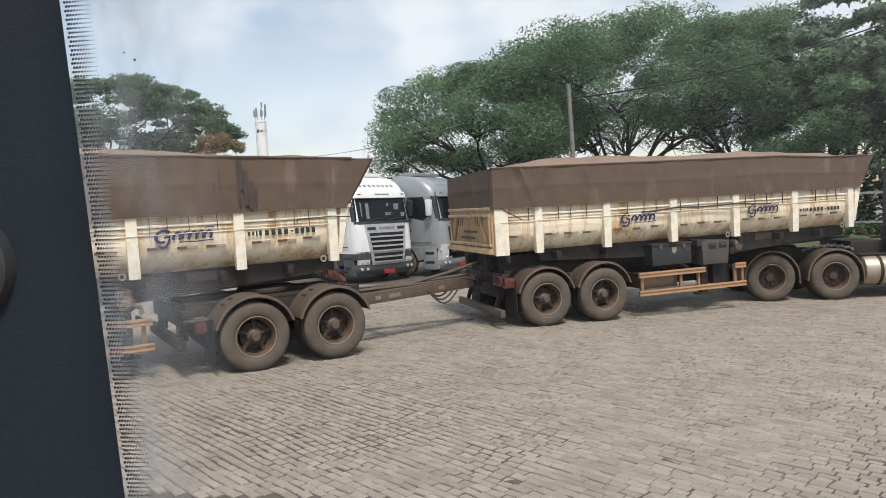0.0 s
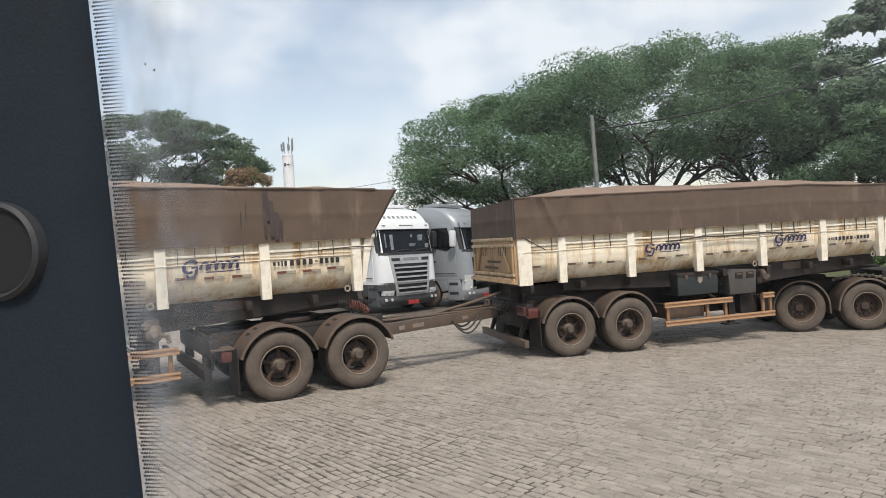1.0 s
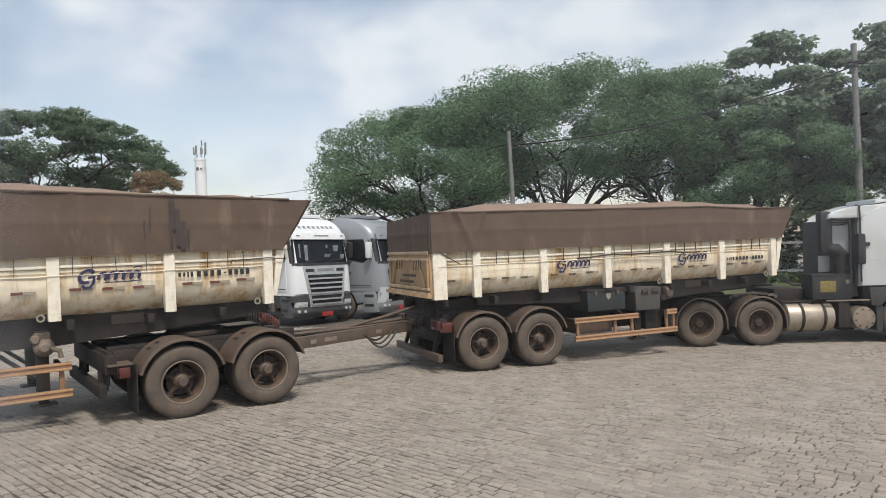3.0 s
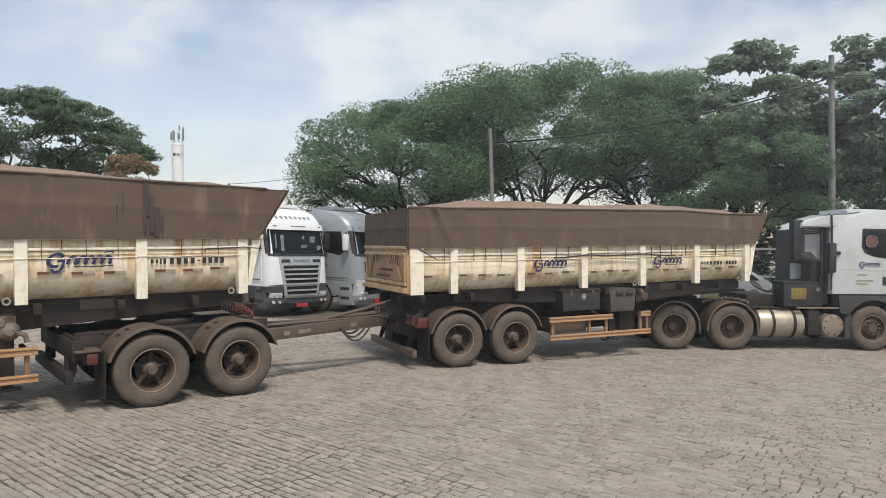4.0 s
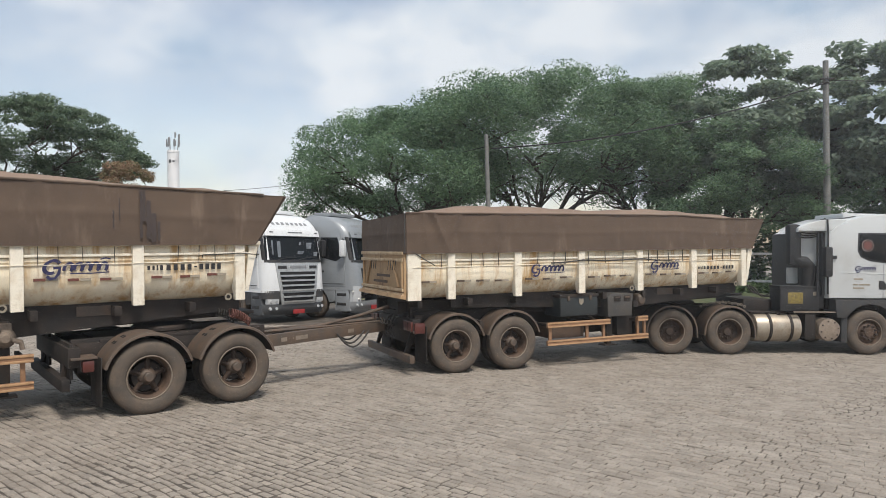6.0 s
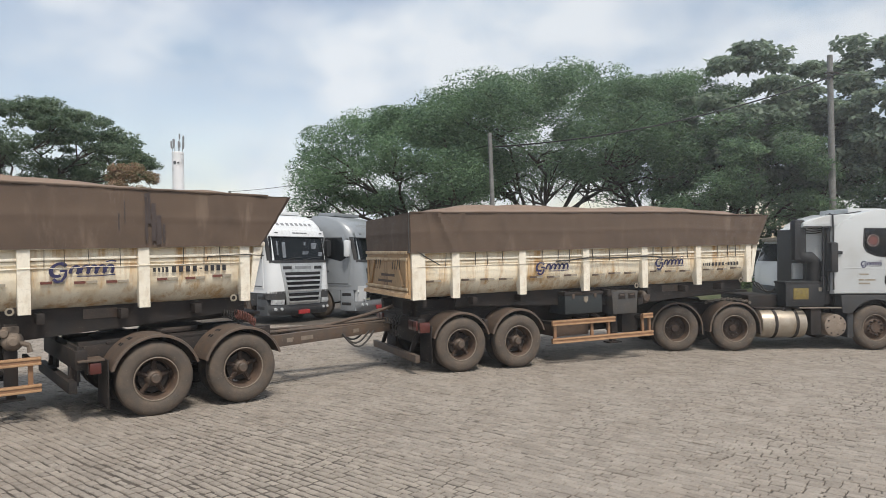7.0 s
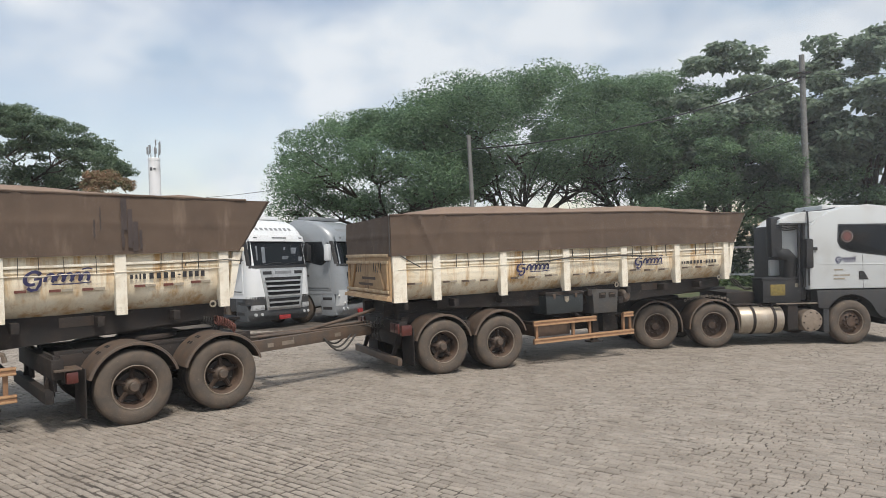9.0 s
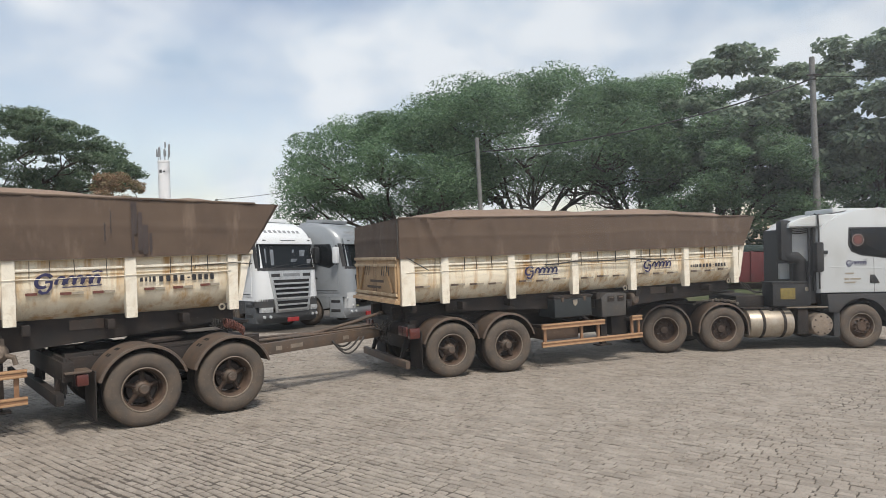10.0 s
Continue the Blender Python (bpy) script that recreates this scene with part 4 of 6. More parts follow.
    # cab
    prof = [(3.70, 1.30), (3.68, 2.72), (3.72, 2.86), (3.95, 2.93), (4.12, 3.12), (4.6, 3.25), (5.2, 3.30), (5.7, 3.25), (6.02, 3.05), (6.22, 2.3), (6.32, 1.6), (6.32, 1.30)]
    cab = part("cab_body", an_extrude(prof, "y", 0.04, WIDTH - 0.04, 0.07), CAB_WHITE, t, "white painted sleeper cab body")
    part("roof_hatch", a_box(4.45, 5.35, 0.7, WIDTH - 0.7, 3.2, 3.33, 0.05), CAB_WHITE, cab)
    part("roof_strip", an_extrude([(3.95, 3.13), (4.0, 3.16), (4.52, 3.245), (4.52, 3.225), (4.0, 3.13)], "y", 0.3, 0.36), ARCH_PLASTIC, cab)
    for pts in ([(4.05, 0.10, 3.10), (4.12, 0.4, 3.17), (4.2, 1.2, 3.19)], [(4.62, 0.06, 3.12), (4.7, 0.3, 3.235), (4.8, 1.2, 3.25)]):
        part("roof_strap", a_tube(pts, 0.012, 6), ROPE, cab)
    fair = part("roof_fairing", an_extrude([(2.98, 2.84), (3.0, 2.94), (3.16, 3.03), (3.6, 3.13), (4.25, 3.17), (4.25, 2.95), (3.9, 2.90), (3.66, 2.85)], "y", 0.08, 0.50, 0.03), CAB_WHITE, t, "white roof air deflector behind the cab")
    part("fairing_seam", a_box(3.0, 3.66, 0.072, 0.084, 2.855, 2.87, 0.002), DARK_PLASTIC, fair)
    part("side_fairing", an_extrude([(3.10, 2.25), (3.06, 2.86), (3.70, 2.86), (3.70, 2.05), (3.3, 2.05)], "y", 0.40, 0.46, 0.02), CAB_WHITE, t, "white side air deflector behind the cab")
    part("cab_rear_wall", a_box(3.62, 3.69, 0.16, WIDTH - 0.16, 1.35, 2.85, 0.03), ARCH_PLASTIC, t)
    part("side_cover", a_box(3.50, 3.72, 0.22, 0.9, 1.05, 1.70, 0.04), DARK_PLASTIC, t, "black cover behind the cab")
    part("light_panel", a_box(3.05, 3.30, 0.62, 0.70, 1.62, 2.0, 0.02), CAB_WHITE, t)
    glass_prof = [(4.44, 2.80), (4.42, 2.45), (4.50, 2.30), (4.72, 2.21), (5.55, 2.10), (6.02, 2.10), (5.86, 2.80)]
    win = part("side_window", an_extrude(glass_prof, "y", 0.026, 0.05, 0.006), GLASS, cab, "dark tinted side window")
    part("window_seal", an_extrude([(u + (0.035 if u > 5 else -0.035), v + (0.035 if v > 2.5 else -0.035)) for u, v in glass_prof], "y", 0.034, 0.05, 0.006), DARK_PLASTIC, cab)
    part("window_sticker", a_lathe([(0, 0.019), (0.10, 0.019), (0.10, 0.0255)], 24, "y", (4.62, 0, 2.54)), material("red_sticker", (0.17, 0.065, 0.055), 0.4, bump=0.02), win, "round red window sticker")
    part("sticker_ring", a_lathe([(0.125, 0.020), (0.14, 0.020), (0.14, 0.0255)], 24, "y", (4.62, 0, 2.54)), material("pale_sticker_ring", (0.40, 0.30, 0.27), 0.4, bump=0.02), win)
    script_mark(cab, 4.33, 1.99, 0.036, 0.50)
    bm = bmesh.new()
    for x0, x1, z in ((4.30, 4.52, 1.74), (4.28, 4.40, 1.61), (4.43, 4.68, 1.61), (4.28, 4.55, 1.53)):
        add_box(bm, x0, x1, 0.034, 0.04, z, z + 0.035)
    part("lettering_bar", bm, WHITE_TAPE, cab, "small grey bars in place of lettering", False)
    part("vent", an_extrude([(4.90, 1.72), (4.90, 1.52), (5.14, 1.52), (5.02, 1.72)], "y", 0.03, 0.045, 0.004), DARK_PLASTIC, cab)
    part("door_seam", a_box(5.0, 5.01, 0.0375, 0.045, 1.32, 2.1), DARK_PLASTIC, cab)
    part("cab_crease", an_extrude([(3.95, 1.90), (6.25, 1.84), (6.25, 1.865), (3.95, 1.925)], "y", 0.033, 0.05, 0.004), CAB_WHITE, cab)
    # arch and lower skirt
    arch = [(3.86, 1.28), (3.90, 0.86)] + arc(4.70, 0.515, 0.66, 150, 20, 16) + [(5.46, 0.62), (6.30, 0.40), (6.34, 1.28)]
    part("wheel_arch", an_extrude(arch, "y", 0.03, 0.5, 0.02), ARCH_PLASTIC, t, "grey plastic wheel arch")
    part("front_bumper", a_box(6.1, 6.42, 0.03, WIDTH - 0.03, 0.35, 1.0, 0.08), ARCH_PLASTIC, t)
    for z in (0.45, 0.75):
        part("cab_step", a_box(5.5, 6.0, 0.02, 0.3, z, z + 0.06, 0.01), DARK_PLASTIC, t)
    part("cab_floor", a_box(3.84, 6.2, 0.3, WIDTH - 0.3, 1.02, 1.3, 0.03), CHASSIS, t)
    # intake stack, muffler and pipes behind the cab
    st = part("intake_stack", a_box(2.84, 3.14, 0.16, 0.42, 2.06, 3.03, 0.09), DARK_PLASTIC, t, "black plastic air intake stack")
    part("intake_elbow", a_tube([(2.98, 0.29, 2.30), (3.0, 0.29, 2.20), (3.12, 0.29, 2.14), (3.27, 0.29, 2.13), (3.36, 0.30, 2.05), (3.38, 0.34, 1.85), (3.38, 0.4, 1.4)], 0.15, 12), DARK_PLASTIC, st)
    part("ladder_rail", a_tube([(3.47, 0.10, 1.35), (3.47, 0.08, 2.85)], 0.022, 8), DARK_PLASTIC, t)
    part("ladder_rail", a_tube([(3.66, 0.0, 1.4), (3.66, 0.0, 2.8), (3.68, 0.06, 3.12), (3.75, 0.3, 3.17)], 0.020, 8), DARK_PLASTIC, t)
    part("muffler", a_box(3.58, 3.76, -0.05, 0.14, 1.80, 2.50, 0.05), DARK_PLASTIC, t)
    part("muffler_bracket", a_box(3.74, 3.88, 0.0, 0.05, 2.22, 2.30, 0.01), DARK_PLASTIC, t)
    for k in range(3):
        pts = [(2.9 + 0.1 * i, 0.2 + 0.08 * k, 2.92 - 0.11 * math.sin(math.pi * i / 9) - 0.05 * k) for i in range(10)]
        part("air_hose", a_tube(pts, 0.013, 6), ROPE, t)
    for k in range(3):
        pts = [(2.2 + 0.1 * i, 0.7 + 0.12 * k, 1.55 - 0.25 * math.sin(math.pi * i / 8) + 0.03 * math.sin(i * 2.2 + k)) for i in range(9)]
        part("air_hose", a_tube(pts, 0.016, 6), ROPE, t)
    return t


tractor()


# ---- cab-over trucks ----
SIGN_GREY = material("mid_grey_sign", (0.22, 0.23, 0.24), 0.6, bump=0.02)


def cab_truck(name, m, paint, label, slatted):
    """x runs out of the front, y to the truck's left; origin on the ground under the front's middle."""
    t = thing(name, m, label, "truck", "parked trucks")
    HW, CR = 1.22, 0.30
    LINE = [(0.28, -0.05), (0.45, 0.08), (0.75, 0.11), (1.10, 0.11), (1.90, 0.03), (2.02, 0.0), (2.84, -0.20), (3.0, -0.26), (3.15, -0.36), (3.35, -0.58), (3.50, -0.95), (3.57, -1.5)]

    def nose(y, z):
        """The cab's front: how far it stands out at width y and height z."""
        for (z0, x0), (z1, x1) in zip(LINE, LINE[1:]):
            if z <= z1:
                f = x0 + (x1 - x0) * max(0.0, (z - z0) / (z1 - z0))
                break
        else:
            f = LINE[-1][1]
        k = max(0.0, abs(y) - (HW - CR)) / CR
        return f - 0.07 * (y / HW) ** 2 - CR * (1 - math.sqrt(max(0.0, 1 - min(1.0, k) ** 2)))

    def patch(pname, low, high, z0, z1, off, thick, mat, parent, plabel="", nz=6, ny=14):
        """A panel that follows the nose between two edges, (y at z0, y at z1) each, off proud of it."""
        bm = bmesh.new()
        g = []
        for side in (off, off - thick):
            rows = []
            for i in range(nz + 1):
                f = i / nz
                a, b = low[0] + (low[1] - low[0]) * f, high[0] + (high[1] - high[0]) * f
                z = z0 + (z1 - z0) * f
                rows.append([bm.verts.new((nose(a + (b - a) * j / ny, z) + side, a + (b - a) * j / ny, z)) for j in range(ny + 1)])
            g.append(rows)
        for rows in g:
            for i in range(nz):
                for j in range(ny):
                    bm.faces.new((rows[i][j], rows[i][j + 1], rows[i + 1][j + 1], rows[i + 1][j]))
        rim = [(0, j) for j in range(ny)] + [(i, ny) for i in range(nz)] + [(nz, j) for j in range(ny, 0, -1)] + [(i, 0) for i in range(nz, 0, -1)]
        for p, q in zip(rim, rim[1:] + rim[:1]):
            bm.faces.new((g[0][p[0]][p[1]], g[0][q[0]][q[1]], g[1][q[0]][q[1]], g[1][p[0]][p[1]]))
        return part(pname, bm, mat, parent, plabel)

    # shell: nose, sides, back and roof in one skin
    zs = [1.0, 1.1, 1.4, 1.9, 2.02, 2.3, 2.6, 2.84, 3.0, 3.15, 3.35, 3.50, 3.57]
    ys = [-HW + HW * (1 - math.cos(math.pi * j / 28)) for j in range(29)]
    bm = bmesh.new()
    rings = []
    for z in zs:
        tuck = 1 - 0.10 * max(0.0, (z - 2.9) / 0.67) ** 2
        ring = [bm.verts.new((nose(y, z), y * tuck, z)) for y in ys]
        back = -2.25 if z < 3.3 else -2.25 + 0.3 * (z - 3.3) / 0.27
        ring += [bm.verts.new((min(back + 0.05, ring[-1].co.x - 0.01), HW * tuck, z)), bm.verts.new((back, (HW - 0.08) * tuck, z)), bm.verts.new((back, -(HW - 0.08) * tuck, z)), bm.verts.new((min(back + 0.05, ring[0].co.x - 0.01), -HW * tuck, z))]
        rings.append(ring)
    for p, q in zip(rings, rings[1:]):
        for j in range(len(p)):
            bm.faces.new((p[j], p[(j + 1) % len(p)], q[(j + 1) % len(p)], q[j]))
    bm.faces.new(rings[0])
    bm.faces.new(rings[-1][::-1])
    cab = part("cab_body", bm, paint, t, "painted high-roofed cab body")
    # roof: air horn bar, sign, visor
    part("roof_bar", a_box(-1.9, -1.2, -0.85, 0.85, 3.55, 3.68, 0.05), paint, cab)
    sign = patch("sign_panel", (-0.95, -0.80), (0.95, 0.80), 3.10, 3.32, 0.006, 0.02, paint, cab, "", 3)
    n = 8 if slatted else 9
    for i in range(n):
        y = -0.66 + 1.32 * i / (n - 1)
        patch("sign_bar", (y - 0.055, y - 0.055), (y + 0.055, y + 0.055), 3.16, 3.25, 0.012, 0.01, SIGN_GREY, sign, "", 1, 2)
    visor = patch("sun_visor", (-1.10, -1.10), (1.10, 1.10), 2.80, 3.0, 0.10, 0.03, paint, t, "", 3)
    patch("visor_shade", (-1.08, -1.08), (1.08, 1.08), 2.775, 2.80, 0.08, 0.06, DARK_PLASTIC, visor, "", 1)
    for y in (-0.9, -0.22, -0.07, 0.08, 0.23, 0.9):
        patch("marker_lamp", (y - 0.06, y - 0.06), (y + 0.06, y + 0.06), 2.90, 2.935, 0.112, 0.012, GREY_PLASTIC, visor, "", 1, 2)
    # screen, with pale reflections painted as patches on the glass
    ws = patch("windscreen", (-1.13, -1.10), (1.13, 1.10), 2.03, 2.80, 0.012, 0.02, GLASS, t, "dark windscreen with pale reflections", 8)
    for s in (-1, 1):
        patch("screen_pillar", sorted_pair(s, 1.12, 1.19)[:1] * 2, sorted_pair(s, 1.12, 1.19)[1:] * 2, 2.03, 2.82, 0.016, 0.02, DARK_PLASTIC, t, "", 5, 3)
    patch("wiper_cowl", (-1.16, -1.15), (1.16, 1.15), 1.95, 2.04, 0.02, 0.03, DARK_PLASTIC, t, "", 2)
    for y in (-0.75, 0.05):
        part("wiper", a_tube([(nose(y, 2.04) + 0.04, y, 2.04), (nose(y + 0.4, 2.1) + 0.05, y + 0.4, 2.11), (nose(y + 0.7, 2.12) + 0.05, y + 0.7, 2.12)], 0.014, 6), DARK_PLASTIC, ws)
    if slatted:
        for y, z, w, h in ((-0.72, 2.12, 0.16, 0.50), (-0.92, 2.2, 0.08, 0.45), (0.16, 2.52, 0.10, 0.10), (0.45, 2.40, 0.28, 0.20), (0.72, 2.16, 0.22, 0.14), (0.05, 2.22, 0.30, 0.10)):
            patch("screen_reflection", (y, y + 0.03), (y + w * 0.7, y + w), z, z + h, 0.0145, 0.002, material("painted_screen_reflection", (0.20, 0.22, 0.24), 0.4, dark=(0.03, 0.035, 0.04), scale=5, spots=0.9, bump=0), ws, "", 3, 3)
        # grille: silver field, dark mouths, proud slats
        g = patch("grille", (-0.66, -0.86), (0.66, 0.86), 0.62, 1.93, 0.03, 0.05, CHROME, t, "silver grille with dark slots", 10)
        for i in range(6):
            z = 1.56 - 0.155 * i - (0.05 if i > 3 else 0)
            w = 0.70 - 0.025 * i
            patch("grille_slot", (-w, -w - 0.02), (w, w + 0.02), z, z + 0.096, 0.038, 0.02, GRILLE_BLACK, g, "", 2)
            patch("grille_slat", (-w - 0.03, -w - 0.03), (w + 0.03, w + 0.03), z - 0.050, z - 0.004, 0.085, 0.06, CHROME, g, "", 2)
        patch("emblem_bar", (-0.33, -0.33), (0.33, 0.33), 1.76, 1.85, 0.040, 0.01, SIGN_GREY, g, "plain bar in place of the maker's name", 1)
        for s in (-1, 1):
            patch("vent", sorted_pair(s, 0.46, 0.78)[:1] * 2, sorted_pair(s, 0.46, 0.78)[1:] * 2, 1.75, 1.85, 0.040, 0.012, DARK_PLASTIC, g, "", 1, 5)
    else:
        g = patch("grille", (-0.72, -0.80), (0.72, 0.80), 0.85, 1.75, 0.02, 0.04, DARK_PLASTIC, t, "dark grille with fine bars", 8)
        for i in range(7):
            patch("grille_slat", (-0.70, -0.70), (0.70, 0.70), 0.92 + 0.115 * i, 0.96 + 0.115 * i, 0.035, 0.02, CHROME, g, "", 1)
    # lower front: bumper, lamps, plate
    patch("bumper", (-1.20, -1.21), (1.20, 1.21), 0.28, 0.62, 0.02, 0.30, GREY_PLASTIC if slatted else paint, t, "grey plastic bumper" if slatted else "", 4, 20)
    for s in (-1, 1):
        zl, zh = (0.64, 0.80) if slatted else (0.62, 1.15)
        lo, hi = (0.76, 1.12) if slatted else (0.90, 1.17)
        lamp = patch("headlamp", sorted_pair(s, lo, hi)[:1] * 2, sorted_pair(s, lo, hi)[1:] * 2, zl, zh, 0.02, 0.12, LAMP_GLASS, t, "clear headlamp unit", 3, 8)
        for k in range(2):
            y = s * (lo + 0.09 + 0.17 * k)
            part("lamp_bowl", a_lathe([(0, 0.03), (0.04, 0.028), (0.055, 0.0)], 14, "x", (nose(y, zl + 0.1) + 0.005, y, zl + 0.08 + (0.25 * k if not slatted else 0))), CHROME, lamp)
            part("fog_lamp", a_lathe([(0, 0.05), (0.045, 0.048), (0.055, 0.0)], 14, "x", (nose(s * (0.84 + 0.2 * k), 0.5), s * (0.84 + 0.2 * k), 0.50)), LAMP_GLASS, t)
        patch("lower_corner", sorted_pair(s, 0.70, 1.215)[:1] * 2, sorted_pair(s, 0.70, 1.215)[1:] * 2, 0.80 if slatted else 1.15, 1.06, 0.0, 0.20, ARCH_PLASTIC if slatted else paint, t, "", 2, 10)
        # sides: door with its window, skirt, steps, arch, mirror
        ya, yb = sorted((s * 1.205, s * 1.236))
        door = part("door", an_extrude([(-1.45, 1.14), (-1.45, 2.92), (-0.62, 2.92), (-0.40, 2.05), (-0.36, 1.14)], "y", ya, yb, 0.008), paint, t)
        yc, yd = sorted((s * 1.23, s * 1.244))
        part("door_window", an_extrude([(-1.34, 2.12), (-1.34, 2.80), (-0.68, 2.80), (-0.50, 2.12), (-0.72, 1.98)], "y", yc, yd, 0.004), GLASS, door)
        part("door_handle", a_box(-1.38, -1.2, yc, yd + 0.01, 1.60, 1.66, 0.006), DARK_PLASTIC, door)
        part("side_moulding", a_box(-2.2, -0.42, yc, yd, 1.20, 1.23, 0.004), GREY_PLASTIC, door)
        part("side_skirt", an_extrude([(-0.75, 0.30), (-0.75, 1.02), (-0.24, 1.02), (-0.16, 0.30)], "y", *sorted((s * 0.85, s * 1.215)), 0.03), GREY_PLASTIC if slatted else paint, t)
        for z in (0.48, 0.80):
            part("step", a_box(-0.68, -0.32, *sorted((s * 1.10, s * 1.222)), z, z + 0.10, 0.01), DARK_PLASTIC, t)
        part("wheel_arch", an_extrude([(-2.4, 0.75), (-2.4, 1.12), (-0.76, 1.12), (-0.76, 0.62)] + arc(-1.62, 0.515, 0.62, 5, 160, 12), "y", *sorted((s * 0.85, s * 1.21)), 0.015), ARCH_PLASTIC if slatted else paint, t)
        wheel(t, -1.62, s * 1.2, 0.515, dual=False, spokes=0, far=s > 0, turn=15)
        arm = part("mirror_arm", a_tube([(-0.50, s * 1.2, 2.76), (-0.36, s * 1.38, 2.74), (-0.36, s * 1.4, 2.2), (-0.46, s * 1.22, 2.10)], 0.02, 6), DARK_PLASTIC, t)
        part("mirror_head", a_box(-0.46, -0.28, *sorted((s * 1.30, s * 1.50)), 2.14, 2.70, 0.05), DARK_PLASTIC if slatted else WHITE, arm)
    part("number_plate", a_box(0.10, 0.15, -0.22, 0.22, 0.31, 0.44, 0.006), material("red_plate", (0.35, 0.03, 0.03), 0.5, bump=0.02), t, "plain red number plate")
    for y in (-0.42, 0.42):
        part("frame_rail", a_box(-8.6, -0.3, y - 0.04, y + 0.04, 0.75, 1.0, 0.01), CHASSIS, t)
    part("cab_floor", a_box(-2.2, -0.4, -0.9, 0.9, 0.72, 1.02, 0.03), CHASSIS, t)
    for ax in (-4.9, -6.25):
        for s in (-1, 1):
            wheel(t, ax, s * 1.2, 0.515, spokes=0, far=s > 0, turn=20)
        part("rear_axle", a_tube([(ax, -0.9, 0.515), (ax, 0.9, 0.515)], 0.09, 10), CHASSIS, t)
    part("front_axle", a_tube([(-1.62, -0.95, 0.515), (-1.62, 0.95, 0.515)], 0.08, 10), CHASSIS, t)
    part("fifth_wheel", a_lathe([(0, 1.16), (0.44, 1.16), (0.46, 1.1), (0, 1.05)], 20, "z", (-5.5, 0, 0)), CHASSIS, t)
    return t


def sorted_pair(s, a, b):
    """The span from a to b on the side s, lower end first."""
    return (a, b) if s > 0 else (-b, -a)


cab_truck("parked_truck", pose(-4.95, 22.5, -0.03, 0, 0, -39), WHITE, "white cab-over truck with a silver slatted grille, parked", True)
cab_truck("parked_truck", pose(-2.75, 24.6, -0.03, 0, 0, -22), SILVER, "silver-grey cab-over truck with a pale mirror, parked", False)


# ---- trees ----
def leaf_material(name, a, b, trans=0.35):
    m = bpy.data.materials.new(name)
    m.use_nodes = True
    n, k = m.node_tree.nodes, m.node_tree.links
    p = n["Principled BSDF"]
    geo, co = n.new("ShaderNodeNewGeometry"), n.new("ShaderNodeTexCoord")
    nz = n.new("ShaderNodeTexNoise")
    nz.inputs["Scale"].default_value, nz.inputs["Detail"].default_value = 0.55, 3
    k.new(co.outputs["Object"], nz.inputs["Vector"])
    add = n.new("ShaderNodeMath")
    add.operation = "ADD"
    mul = n.new("ShaderNodeMath")
    mul.operation, mul.inputs[1].default_value = "MULTIPLY", 0.45
    k.new(geo.outputs["Random Per Island"], mul.inputs[0])
    k.new(mul.outputs[0], add.inputs[0])
    k.new(nz.outputs["Fac"], add.inputs[1])
    ramp = n.new("ShaderNodeValToRGB")
    ramp.color_ramp.elements[0].position, ramp.color_ramp.elements[1].position = 0.45, 0.95
    ramp.color_ramp.elements[0].color, ramp.color_ramp.elements[1].color = (*a, 1), (*b, 1)
    k.new(add.outputs[0], ramp.inputs["Fac"])
    k.new(ramp.outputs["Color"], p.inputs["Base Color"])
    p.inputs["Roughness"].default_value = 0.6
    tr, mx, out = n.new("ShaderNodeBsdfTranslucent"), n.new("ShaderNodeMixShader"), n["Material Output"]
    mx.inputs["Fac"].default_value = trans
    k.new(ramp.outputs["Color"], tr.inputs["Color"])
    k.new(p.outputs["BSDF"], mx.inputs[1])
    k.new(tr.outputs["BSDF"], mx.inputs[2])
    k.new(mx.outputs["Shader"], out.inputs["Surface"])
    return m


LEAF_A = leaf_material("feathery_green_leaves", (0.060, 0.112, 0.068), (0.20, 0.315, 0.165), 0.46)
LEAF_B = leaf_material("dark_green_leaves", (0.125, 0.175, 0.13), (0.29, 0.37, 0.26), 0.5)
LEAF_C = leaf_material("dense_dark_leaves", (0.06, 0.10, 0.065), (0.17, 0.235, 0.14), 0.45)
LEAF_FLOWER = leaf_material("orange_flowering_leaves", (0.15, 0.18, 0.085), (0.34, 0.20, 0.13))
LEAF_HEDGE = leaf_material("hedge_leaves", (0.05, 0.09, 0.035), (0.13, 0.19, 0.075))
BARK = material("dark_bark", (0.045, 0.036, 0.028), 0.9, dark=(0.09, 0.08, 0.065), scale=5, fine=30, spots=0.6, bump=0.5)


